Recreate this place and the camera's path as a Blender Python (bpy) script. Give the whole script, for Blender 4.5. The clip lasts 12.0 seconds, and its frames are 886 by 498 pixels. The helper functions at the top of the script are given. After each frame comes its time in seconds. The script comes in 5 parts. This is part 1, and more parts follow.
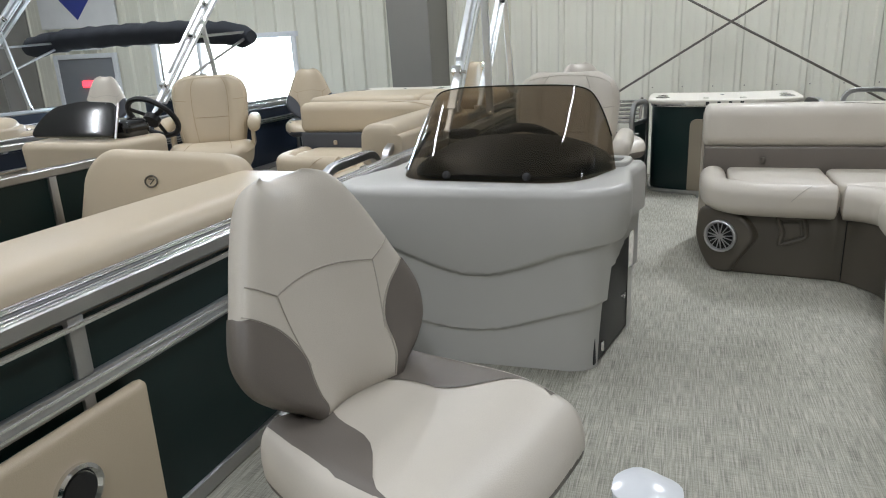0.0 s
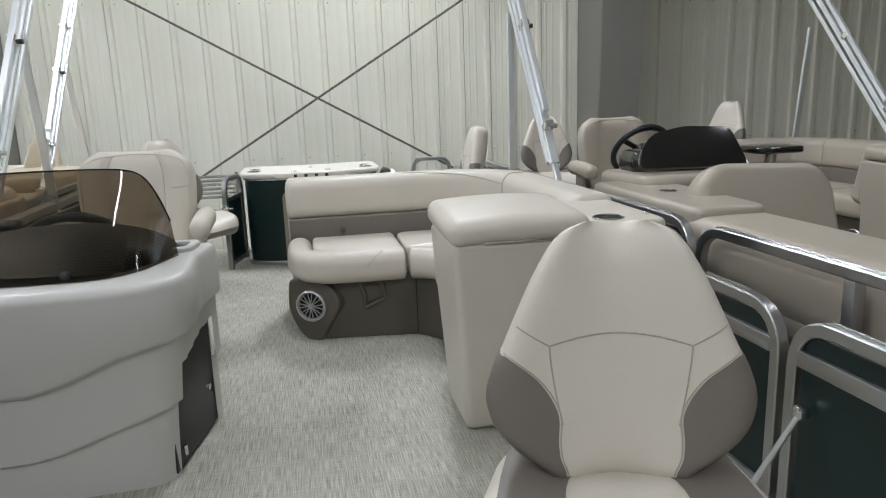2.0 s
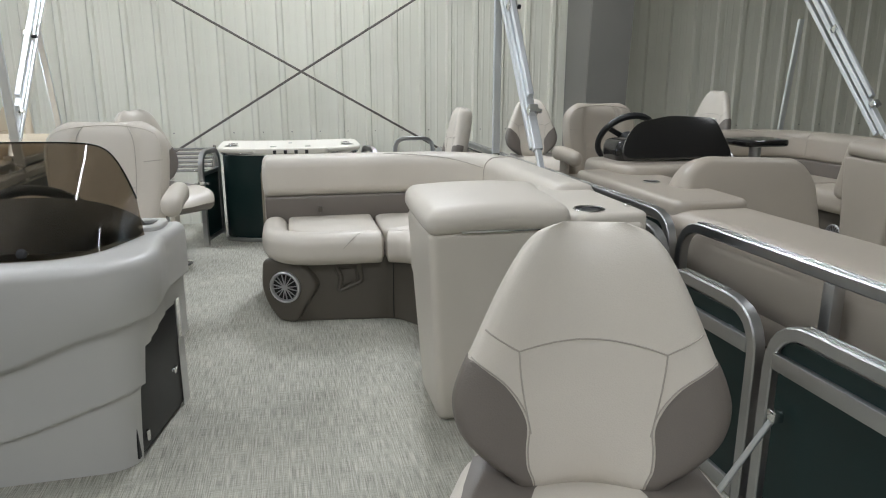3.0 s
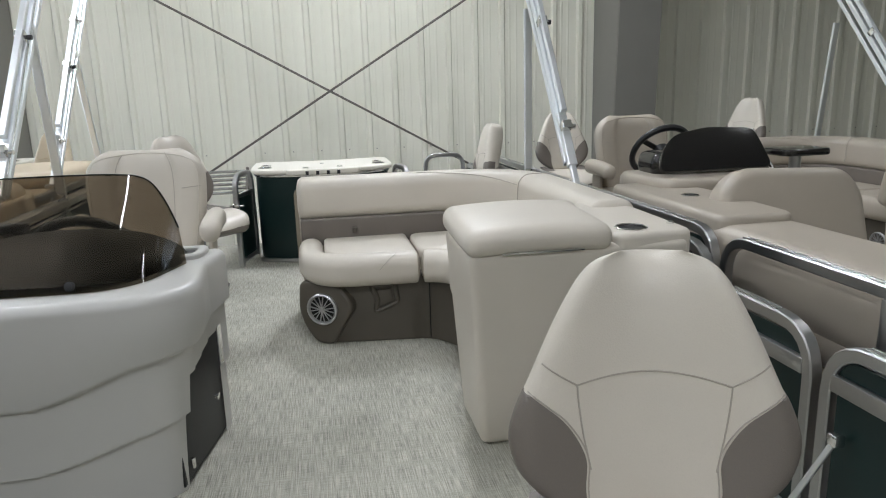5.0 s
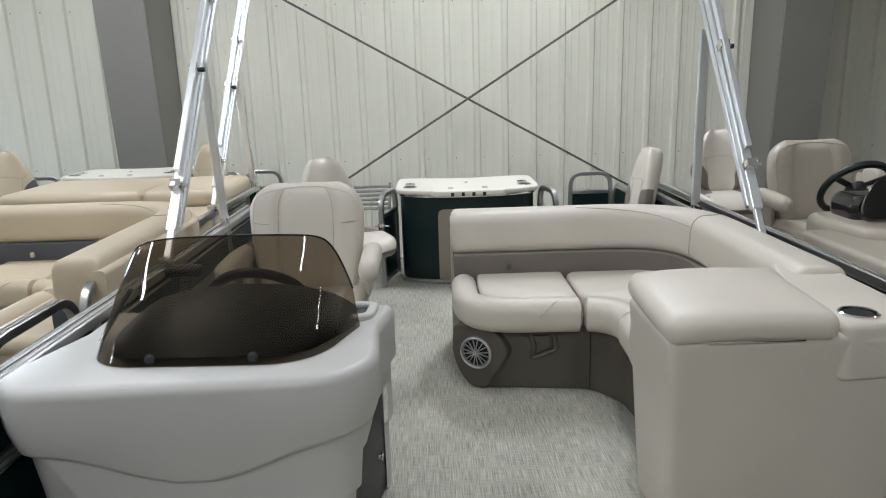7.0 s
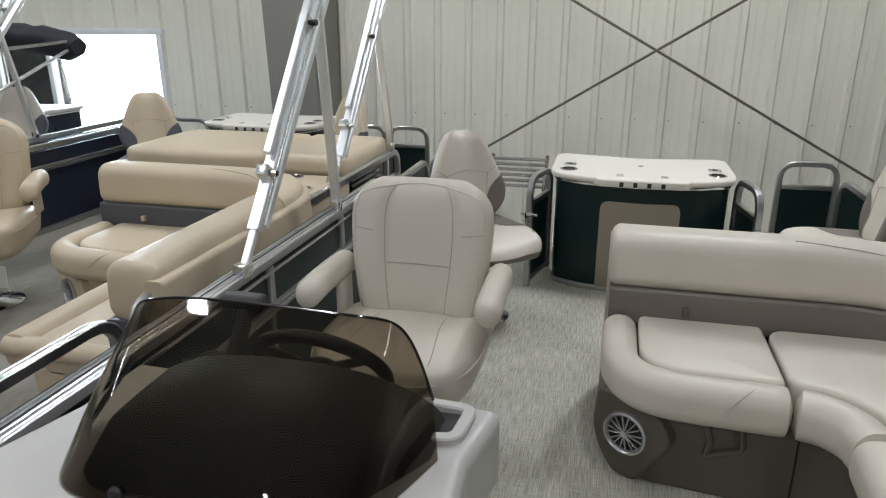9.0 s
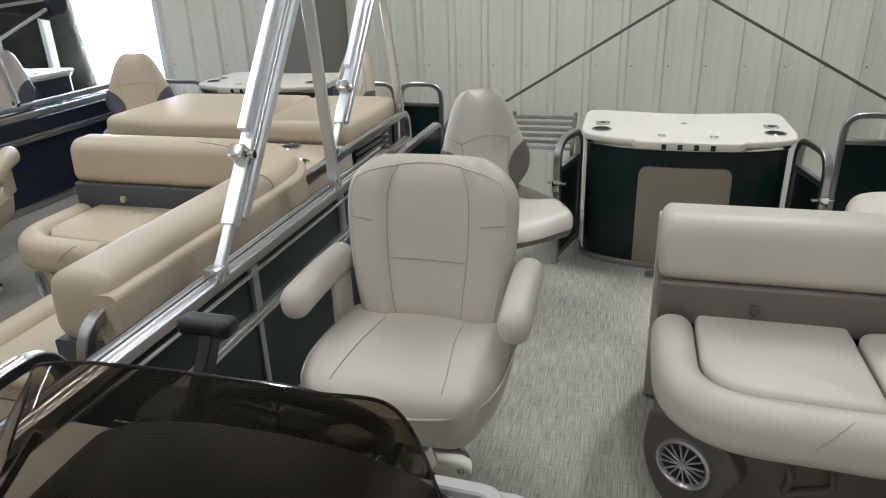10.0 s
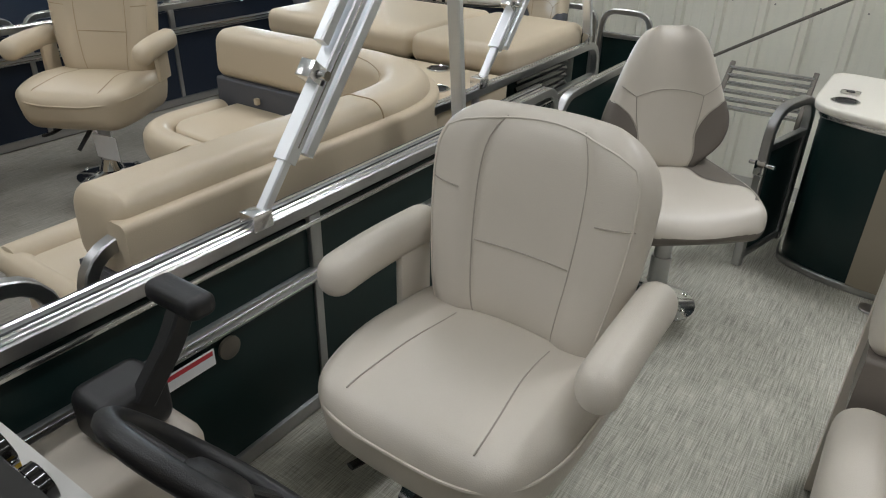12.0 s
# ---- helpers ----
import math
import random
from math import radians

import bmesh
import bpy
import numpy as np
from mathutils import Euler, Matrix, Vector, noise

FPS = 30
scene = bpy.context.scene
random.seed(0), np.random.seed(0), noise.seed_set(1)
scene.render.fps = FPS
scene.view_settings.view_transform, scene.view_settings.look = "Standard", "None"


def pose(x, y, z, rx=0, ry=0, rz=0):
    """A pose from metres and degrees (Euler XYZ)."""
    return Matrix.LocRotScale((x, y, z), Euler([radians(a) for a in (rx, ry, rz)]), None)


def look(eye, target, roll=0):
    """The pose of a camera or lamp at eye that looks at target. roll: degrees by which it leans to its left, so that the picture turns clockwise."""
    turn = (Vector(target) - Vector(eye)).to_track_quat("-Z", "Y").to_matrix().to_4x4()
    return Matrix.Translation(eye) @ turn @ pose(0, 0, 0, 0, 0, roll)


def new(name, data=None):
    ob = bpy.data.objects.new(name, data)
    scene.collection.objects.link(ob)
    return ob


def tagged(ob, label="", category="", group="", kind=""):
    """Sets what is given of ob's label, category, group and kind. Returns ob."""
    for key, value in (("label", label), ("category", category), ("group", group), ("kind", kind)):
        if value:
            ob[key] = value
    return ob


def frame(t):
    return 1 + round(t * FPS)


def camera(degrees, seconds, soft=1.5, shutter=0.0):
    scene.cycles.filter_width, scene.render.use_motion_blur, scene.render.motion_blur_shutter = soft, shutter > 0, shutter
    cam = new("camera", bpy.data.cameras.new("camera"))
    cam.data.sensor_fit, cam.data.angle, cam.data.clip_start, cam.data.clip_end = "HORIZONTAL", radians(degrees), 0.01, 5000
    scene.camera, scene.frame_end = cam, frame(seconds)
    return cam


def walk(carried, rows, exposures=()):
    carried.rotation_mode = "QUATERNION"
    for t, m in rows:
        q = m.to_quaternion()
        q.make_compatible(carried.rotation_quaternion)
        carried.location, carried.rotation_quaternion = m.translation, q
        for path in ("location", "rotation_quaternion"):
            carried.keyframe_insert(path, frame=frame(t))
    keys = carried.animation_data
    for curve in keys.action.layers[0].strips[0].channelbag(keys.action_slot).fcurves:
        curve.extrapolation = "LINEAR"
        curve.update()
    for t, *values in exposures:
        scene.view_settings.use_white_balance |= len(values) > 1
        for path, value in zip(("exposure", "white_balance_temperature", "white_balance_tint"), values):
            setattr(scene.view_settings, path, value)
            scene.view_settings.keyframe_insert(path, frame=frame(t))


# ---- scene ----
cam = camera(65.8, 12.0, soft=1.1)
PATH = [
    (0, (0.241, 0.082, 1.111), (-0.407, 1.886, 0.541), -2.7),
    (0.5, (0.264, 0.137, 1.114), (-0.094, 2.032, 0.585), -1.4),
    (1, (0.298, 0.162, 1.114), (0.196, 2.094, 0.608), -0.9),
    (1.5, (0.372, 0.18, 1.124), (0.509, 2.12, 0.66), -1.6),
    (2, (0.445, 0.208, 1.132), (0.824, 2.126, 0.71), -2.0),
    (2.5, (0.475, 0.234, 1.148), (0.929, 2.124, 0.678), -2.3),
    (3, (0.481, 0.265, 1.15), (0.904, 2.158, 0.665), 0.1),
    (5, (0.448, 0.297, 1.178), (0.794, 2.214, 0.729), -1.7),
    (5.5, (0.425, 0.316, 1.158), (0.677, 2.246, 0.695), 0.3),
    (6, (0.364, 0.41, 1.136), (0.491, 2.349, 0.662), -1.4),
    (6.5, (0.299, 0.456, 1.256), (0.351, 2.406, 0.816), -2.0),
    (8.5, (0.244, 1.121, 1.502), (0.011, 3.004, 0.869), 0.4),
    (9, (0.308, 1.404, 1.506), (-0.145, 3.244, 0.867), 0.0),
    (9.5, (0.286, 1.613, 1.479), (-0.259, 3.393, 0.747), -2.3),
    (10, (0.218, 1.851, 1.485), (-0.283, 3.626, 0.713), -2.0),
    (10.5, (0.243, 2.073, 1.455), (-0.294, 3.795, 0.591), -1.5),
    (11, (0.333, 2.259, 1.43), (-0.444, 3.852, 0.503), 0.1),
    (11.5, (0.346, 2.353, 1.408), (-0.513, 3.871, 0.429), -2.5),
    (12, (0.258, 2.474, 1.392), (-0.723, 3.927, 0.429), 1.3),
]
walk(cam, [(t, look(eye, target, roll)) for t, eye, target, roll in PATH],
     [(0, 0.03, 6500, 10), (1, 0.05, 6500, 10), (2, 0.16, 6450, 10), (6.5, 0.14, 6450, 10), (8.5, -0.18, 6600, 10), (10, -0.2, 6620, 10), (11, -0.3, 6750, 10), (12, -0.32, 6750, 10)])

# ---- world and light ----
world = bpy.data.worlds.new("world")
scene.world = world
world.use_nodes = True
sky = world.node_tree.nodes.new("ShaderNodeTexSky")
sky.sky_type, sky.sun_disc = "NISHITA", False
sky.sun_elevation, sky.sun_rotation = radians(35), radians(200)
world.node_tree.links.new(sky.outputs[0], world.node_tree.nodes["Background"].inputs[0])
world.node_tree.nodes["Background"].inputs[1].default_value = 0.12
scene.view_settings.exposure = 0.0
LAMP_POWER = 60.0
LAMP_COLOR = (0.95, 1.0, 1.08)
WINDOW_GLOW = 9.0

SHOP_FLOOR = -0.95
CEILING_Z = 4.6
WALL_Y = 8.75


# ---- materials ----
def material(name, color, rough=0.5, metal=0.0, bump=0.0, scale=300.0, vary=0.06, blotch=3.0, coat=0.0, spec=0.5, aniso=None):
    m = bpy.data.materials.new(name)
    m.use_nodes = True
    nt = m.node_tree
    b = nt.nodes["Principled BSDF"]
    b.inputs["Roughness"].default_value = rough
    b.inputs["Metallic"].default_value = metal
    b.inputs["Coat Weight"].default_value = coat
    b.inputs["Specular IOR Level"].default_value = spec
    tc = nt.nodes.new("ShaderNodeTexCoord")
    src = tc.outputs["Object"]
    if aniso:
        mp = nt.nodes.new("ShaderNodeMapping")
        mp.inputs["Scale"].default_value = aniso
        nt.links.new(src, mp.inputs[0])
        src = mp.outputs[0]
    big = nt.nodes.new("ShaderNodeTexNoise")
    big.inputs["Scale"].default_value = blotch
    big.inputs["Detail"].default_value = 5
    fine = nt.nodes.new("ShaderNodeTexNoise")
    fine.inputs["Scale"].default_value = scale
    fine.inputs["Detail"].default_value = 2
    nt.links.new(src, big.inputs[0])
    nt.links.new(src, fine.inputs[0])
    add = nt.nodes.new("ShaderNodeMath")
    add.operation = "MULTIPLY_ADD"
    nt.links.new(fine.outputs[0], add.inputs[0])
    add.inputs[1].default_value = 0.4
    nt.links.new(big.outputs[0], add.inputs[2])
    ramp = nt.nodes.new("ShaderNodeMapRange")
    ramp.inputs[1].default_value, ramp.inputs[2].default_value = 0.4, 1.0
    ramp.inputs[3].default_value, ramp.inputs[4].default_value = 1 - vary, 1 + vary
    nt.links.new(add.outputs[0], ramp.inputs[0])
    mul = nt.nodes.new("ShaderNodeVectorMath")
    mul.operation = "SCALE"
    mul.inputs[0].default_value = color
    nt.links.new(ramp.outputs[0], mul.inputs["Scale"])
    nt.links.new(mul.outputs[0], b.inputs["Base Color"])
    rr = nt.nodes.new("ShaderNodeMapRange")
    rr.inputs[3].default_value, rr.inputs[4].default_value = max(0.02, rough - 0.07), min(1, rough + 0.07)
    nt.links.new(big.outputs[0], rr.inputs[0])
    nt.links.new(rr.outputs[0], b.inputs["Roughness"])
    if bump:
        bp = nt.nodes.new("ShaderNodeBump")
        bp.inputs["Strength"].default_value = bump
        bp.inputs["Distance"].default_value = 0.002
        nt.links.new(fine.outputs[0], bp.inputs["Height"])
        nt.links.new(bp.outputs[0], b.inputs["Normal"])
    return m


def woven(name, c1, c2):
    """Woven vinyl flooring: crossing threads of two shades."""
    m = bpy.data.materials.new(name)
    m.use_nodes = True
    nt = m.node_tree
    b = nt.nodes["Principled BSDF"]
    b.inputs["Roughness"].default_value = 0.75
    tc = nt.nodes.new("ShaderNodeTexCoord")
    noises = []
    for s in ((300, 10, 1), (16, 330, 1), (700, 700, 1), (2.5, 2.5, 1)):
        mp = nt.nodes.new("ShaderNodeMapping")
        mp.inputs["Scale"].default_value = s
        n = nt.nodes.new("ShaderNodeTexNoise")
        n.inputs["Scale"].default_value = 1.0
        n.inputs["Detail"].default_value = 3
        nt.links.new(tc.outputs["Object"], mp.inputs[0])
        nt.links.new(mp.outputs[0], n.inputs[0])
        noises.append(n.outputs[0])
    last = noises[0]
    for n, w in ((noises[1], 0.5), (noises[2], 0.25), (noises[3], 0.30)):
        a = nt.nodes.new("ShaderNodeMath")
        a.operation = "MULTIPLY_ADD"
        nt.links.new(n, a.inputs[0])
        a.inputs[1].default_value = w
        nt.links.new(last, a.inputs[2])
        last = a.outputs[0]
    ramp = nt.nodes.new("ShaderNodeValToRGB")
    ramp.color_ramp.elements[0].position, ramp.color_ramp.elements[0].color = 0.0, (*c1, 1)
    ramp.color_ramp.elements[1].position, ramp.color_ramp.elements[1].color = 1.0, (*c2, 1)
    rng = nt.nodes.new("ShaderNodeMapRange")
    rng.inputs[1].default_value, rng.inputs[2].default_value = 0.75, 1.32
    nt.links.new(last, rng.inputs[0])
    nt.links.new(rng.outputs[0], ramp.inputs[0])
    nt.links.new(ramp.outputs[0], b.inputs["Base Color"])
    bp = nt.nodes.new("ShaderNodeBump")
    bp.inputs["Strength"].default_value = 0.5
    bp.inputs["Distance"].default_value = 0.0015
    nt.links.new(last, bp.inputs["Height"])
    nt.links.new(bp.outputs[0], b.inputs["Normal"])
    return m


def tinted(name, color, gloss=1.0):
    m = bpy.data.materials.new(name)
    m.use_nodes = True
    nt = m.node_tree
    nt.nodes.remove(nt.nodes["Principled BSDF"])
    tr = nt.nodes.new("ShaderNodeBsdfTransparent")
    tr.inputs[0].default_value = (*color, 1)
    gl = nt.nodes.new("ShaderNodeBsdfGlossy")
    gl.inputs["Roughness"].default_value = 0.03
    fr = nt.nodes.new("ShaderNodeFresnel")
    fr.inputs[0].default_value = 1.49
    mx = nt.nodes.new("ShaderNodeMixShader")
    nt.links.new(fr.outputs[0], mx.inputs[0])
    nt.links.new(tr.outputs[0], mx.inputs[1])
    nt.links.new(gl.outputs[0], mx.inputs[2])
    nt.links.new(mx.outputs[0], nt.nodes["Material Output"].inputs[0])
    return m


def glowing(name, color, strength):
    m = bpy.data.materials.new(name)
    m.use_nodes = True
    b = m.node_tree.nodes["Principled BSDF"]
    b.inputs["Base Color"].default_value = (*color, 1)
    b.inputs["Emission Color"].default_value = (*color, 1)
    b.inputs["Emission Strength"].default_value = strength
    return m


VINYL = material("cream_vinyl", (0.595, 0.545, 0.472), 0.40, bump=0.25, scale=420, vary=0.05, blotch=4)
VINYL_GREY = material("warm_grey_vinyl", (0.16, 0.138, 0.118), 0.45, bump=0.25, scale=420, vary=0.07)
# greige tone, set darker as well for the shade over the starboard boat
VINYL_GREIGE_SHADED = material("shaded_greige_vinyl", (0.40, 0.352, 0.29), 0.42, bump=0.25, scale=420, vary=0.06)
HOOD = material("satin_black_hood", (0.014, 0.013, 0.011), 0.45, vary=0.08, scale=40, spec=0.3)
VINYL_TAN = material("tan_vinyl", (0.54, 0.45, 0.325), 0.42, bump=0.25, scale=420, vary=0.05)
VINYL_NAVY = material("slate_vinyl", (0.075, 0.078, 0.09), 0.45, bump=0.25, scale=420)
SEAM = material("seam_thread", (0.40, 0.36, 0.305), 0.7)
SEAM_TAN = material("tan_seam", (0.40, 0.30, 0.19), 0.7)
SHELL = material("cream_plastic", (0.56, 0.53, 0.48), 0.36, bump=0.15, scale=600, vary=0.03)
PLASTIC_GREY = material("taupe_plastic", (0.10, 0.086, 0.068), 0.42, bump=0.4, scale=500, vary=0.08)
CONSOLE = material("console_plastic", (0.52, 0.51, 0.485), 0.33, bump=0.2, scale=700, vary=0.03)
CONSOLE_LOW = material("console_base_plastic", (0.43, 0.385, 0.325), 0.4, bump=0.2, scale=700, vary=0.04)
TOPWHITE = material("white_moulded_plastic", (0.70, 0.665, 0.59), 0.35, bump=0.2, scale=300, vary=0.03)
BLACK = material("black_plastic", (0.010, 0.010, 0.011), 0.45, bump=0.3, scale=500)
GLOSS = material("gloss_black", (0.010, 0.009, 0.009), 0.12, vary=0.05, scale=6, coat=0.3)
PANEL = material("dark_green_aluminium_panel", (0.007, 0.019, 0.018), 0.3, vary=0.15, spec=0.3)
PANEL_NAVY = material("dark_blue_aluminium_panel", (0.013, 0.019, 0.032), 0.3, vary=0.15, spec=0.35)
ALU = material("brushed_aluminium", (0.47, 0.47, 0.47), 0.34, metal=1.0, bump=0.12, scale=500, vary=0.08)
ALU_TUBE = material("bright_anodised_tube", (0.84, 0.86, 0.88), 0.4, metal=1.0, bump=0.1, scale=400, vary=0.06)
ALU_BRIGHT = material("polished_aluminium", (0.80, 0.80, 0.80), 0.2, metal=1.0, vary=0.05)
CHROME = material("chrome", (0.78, 0.78, 0.78), 0.1, metal=1.0, vary=0.04)
SPEAKER = material("silver_speaker_plastic", (0.55, 0.55, 0.56), 0.3, metal=0.8)
FLOOR = woven("woven_vinyl_floor", (0.185, 0.18, 0.148), (0.575, 0.557, 0.475))
FLOOR_TAN = woven("woven_tan_floor", (0.14, 0.13, 0.11), (0.34, 0.32, 0.28))
STEEL = material("cream_painted_steel", (0.75, 0.735, 0.635), 0.38, bump=0.05, scale=60, vary=0.04, blotch=1.2)
COLUMN = material("grey_painted_steel", (0.235, 0.225, 0.205), 0.5, vary=0.06, blotch=2)
CABLE = material("dark_steel_cable", (0.15, 0.135, 0.115), 0.5, metal=0.5)
CONCRETE = material("sealed_concrete", (0.27, 0.26, 0.24), 0.45, bump=0.3, scale=90, vary=0.16, blotch=1.5)
CEILING = material("white_ceiling_liner", (0.66, 0.66, 0.63), 0.6, vary=0.05, blotch=1)
CANVAS = material("black_canvas", (0.016, 0.019, 0.026), 0.8, bump=0.6, scale=350, vary=0.2)
SCREEN_TINT = tinted("smoked_acrylic", (0.53, 0.485, 0.425))
PANE = tinted("clear_glass", (0.95, 0.97, 0.97))
LAMP_GLOW = glowing("lamp_diffuser", (1.0, 0.98, 0.94), 9.0)
DAYLIGHT = glowing("bright_daylight", (0.93, 0.96, 1.0), WINDOW_GLOW)
RED_GLOW = glowing("red_exit_glow", (1.0, 0.05, 0.08), 2.5)
WRAP = material("white_plastic_film", (0.72, 0.74, 0.77), 0.18, bump=0.5, scale=40)
ACCESS = material("beige_panel_plastic", (0.25, 0.212, 0.16), 0.5, bump=0.4, scale=500)
BLUE_GLOW = glowing("blue_led", (0.05, 0.08, 1.0), 1.2)
WHITE = material("white_paper", (0.78, 0.78, 0.78), 0.7)
RED = material("red_print", (0.5, 0.04, 0.05), 0.6)
BLUE = material("blue_print", (0.04, 0.06, 0.30), 0.6)
DOORGREY = material("grey_door_paint", (0.20, 0.21, 0.23), 0.5)
WHITE_PAINT = material("white_trim_paint", (0.72, 0.74, 0.76), 0.5)
YELLOW = material("yellow_plastic", (0.6, 0.4, 0.03), 0.5)


# ---- mesh helpers ----
def part(name, bm, mat, parent, label="", smooth=True):
    me = bpy.data.meshes.new(name)
    bmesh.ops.recalc_face_normals(bm, faces=bm.faces)
    for f in bm.faces:
        f.smooth = smooth
    bm.to_mesh(me)
    bm.free()
    me.materials.append(mat)
    ob = new(name, me)
    if smooth:
        me.set_sharp_from_angle(angle=radians(42))
    if parent is not None:
        ob.parent = parent
    if label:
        ob["label"] = label
    return ob


def thing(name, m, label, category, group="", kind=""):
    ob = new(name)
    ob.matrix_basis = m
    ob.empty_display_size = 0.1
    return tagged(ob, label, category, group, kind)


def solid(name, bm, mat, label, category, group="", kind="", smooth=True):
    return tagged(part(name, bm, mat, None, smooth=smooth), label, category, group, kind)


def box(x0, x1, y0, y1, z0, z1, r=0.0, seg=2, bm=None):
    bm = bm or bmesh.new()
    vs = bmesh.ops.create_cube(bm, size=1)["verts"]
    for v in vs:
        v.co = Vector((x0 + (v.co.x + 0.5) * (x1 - x0), y0 + (v.co.y + 0.5) * (y1 - y0), z0 + (v.co.z + 0.5) * (z1 - z0)))
    if r:
        es = {e for v in vs for e in v.link_edges}
        bmesh.ops.bevel(bm, geom=list(es), offset=r, segments=seg, affect="EDGES", profile=0.5)
    return bm


def soft(x0, x1, y0, y1, z0, z1, r, puff=0.0, n=10, shape=None):
    """A cushion: a rounded box with a crowned surface, bent by shape(x, y, z)."""
    bm = bmesh.new()
    c = Vector(((x0 + x1) / 2, (y0 + y1) / 2, (z0 + z1) / 2))
    h = Vector(((x1 - x0) / 2, (y1 - y0) / 2, (z1 - z0) / 2))

    def ticks(half):
        k = 5
        edge = [half - r + r * math.sin(i / k * math.pi / 2) for i in range(k + 1)]
        mid = [(-1 + 2 * i / n) * (half - r) for i in range(1, n)]
        return [-e for e in reversed(edge)] + mid + edge
    t = [ticks(h.x), ticks(h.y), ticks(h.z)]
    seen = {}

    def vert(p):
        inner = Vector([max(-(h[i] - r), min(h[i] - r, p[i])) for i in range(3)])
        d = Vector([(p[i] - inner[i]) for i in range(3)])
        q = inner + d.normalized() * r if d.length > 1e-9 else Vector(p)
        if puff:
            g = [1 - (q[i] / h[i]) ** 2 for i in range(3)]
            q = q + Vector((math.copysign(puff * max(0, g[1] * g[2]), q.x) if abs(q.x) > h.x * 0.5 else 0,
                            math.copysign(puff * max(0, g[0] * g[2]), q.y) if abs(q.y) > h.y * 0.5 else 0,
                            math.copysign(puff * max(0, g[0] * g[1]), q.z) if abs(q.z) > h.z * 0.5 else 0))
        q = q + c
        if shape:
            q = Vector(shape(*q))
        return q
    for ax in range(3):
        a, b = (ax + 1) % 3, (ax + 2) % 3
        for s in (-1, 1):
            grid = []
            for u in t[a]:
                row = []
                for w in t[b]:
                    p = [0, 0, 0]
                    p[ax], p[a], p[b] = s * h[ax], u, w
                    key = tuple(round(v, 5) for v in p)
                    if key not in seen:
                        seen[key] = bm.verts.new(vert(p))
                    row.append(seen[key])
                grid.append(row)
            for i in range(len(grid) - 1):
                for j in range(len(grid[0]) - 1):
                    f = (grid[i][j], grid[i + 1][j], grid[i + 1][j + 1], grid[i][j + 1])
                    if len(set(f)) == 4:
                        try:
                            bm.faces.new(f)
                        except ValueError:
                            pass
    bmesh.ops.remove_doubles(bm, verts=bm.verts, dist=1e-5)
    return bm


def fillet(pts, r, k=6):
    """A polyline with its inner corners rounded."""
    pts = [Vector(p) for p in pts]
    out = [pts[0]]
    for a, b, c in zip(pts, pts[1:], pts[2:]):
        rr = min(r, (b - a).length * 0.49, (c - b).length * 0.49)
        p, q = b + (a - b).normalized() * rr, b + (c - b).normalized() * rr
        for i in range(k + 1):
            s = i / k
            out.append(p * (1 - s) ** 2 + b * 2 * s * (1 - s) + q * s * s)
    return out + [pts[-1]]


def sweep(path, prof, up=(0, 0, 1), bm=None, ends=0.0, closed=False):
    """A closed profile of (side, up) pairs carried along a path. ends: by how much the ends round off."""
    bm = bm or bmesh.new()
    path = [Vector(p) for p in path]
    up = Vector(up)
    rings = []
    n = len(path)
    dist = [0.0]
    for a, b in zip(path, path[1:]):
        dist.append(dist[-1] + (b - a).length)
    cx = sum(p[0] for p in prof) / len(prof)
    cy = sum(p[1] for p in prof) / len(prof)
    for i, p in enumerate(path):
        if closed:
            tan = path[(i + 1) % n] - path[i - 1]
        else:
            tan = path[min(i + 1, n - 1)] - path[max(i - 1, 0)]
        tan.normalize()
        side = tan.cross(up).normalized()
        upv = side.cross(tan)
        k = 1.0
        if ends:
            d = min(dist[i], dist[-1] - dist[i])
            if d < ends:
                k = 0.55 + 0.45 * math.sqrt(max(0, 1 - (1 - d / ends) ** 2))
        rings.append([bm.verts.new(p + side * (cx + (s - cx) * k) + upv * (cy + (u - cy) * k)) for s, u in prof])
    m = len(prof)
    for a, b in zip(rings, rings[1:] + ([rings[0]] if closed else [])):
        for j in range(m):
            bm.faces.new((a[j], a[(j + 1) % m], b[(j + 1) % m], b[j]))
    if not closed:
        bm.faces.new(rings[0])
        bm.faces.new(list(reversed(rings[-1])))
    return bm


def rect(w, h, c=0.004):
    a, b = w / 2, h / 2
    return [(-a + c, -b), (a - c, -b), (a, -b + c), (a, b - c), (a - c, b), (-a + c, b), (-a, b - c), (-a, -b + c)]


def disc(r, k=12):
    return [(r * math.cos(2 * math.pi * i / k), r * math.sin(2 * math.pi * i / k)) for i in range(k)]


def tube(pts, w=0.032, h=0.032, r=0.0, up=(0, 0, 1), bm=None):
    return sweep(fillet(pts, r) if r else pts, rect(w, h), up, bm)


def rod(a, b, r, bm=None, k=12):
    a, b = Vector(a), Vector(b)
    up = (0, 0, 1) if abs((b - a).normalized().z) < 0.9 else (1, 0, 0)
    return sweep([a, b], disc(r, k), up, bm)


def lathe(prof, k=28, bm=None, at=(0, 0, 0)):
    """A turned solid from (radius, height) pairs."""
    bm = bm or bmesh.new()
    rings = []
    for r, z in prof:
        rings.append([bm.verts.new((at[0] + r * math.cos(2 * math.pi * i / k), at[1] + r * math.sin(2 * math.pi * i / k), at[2] + z)) for i in range(k)])
    for a, b in zip(rings, rings[1:]):
        for i in range(k):
            bm.faces.new((a[i], a[(i + 1) % k], b[(i + 1) % k], b[i]))
    bm.faces.new(list(reversed(rings[0])))
    bm.faces.new(rings[-1])
    return bm


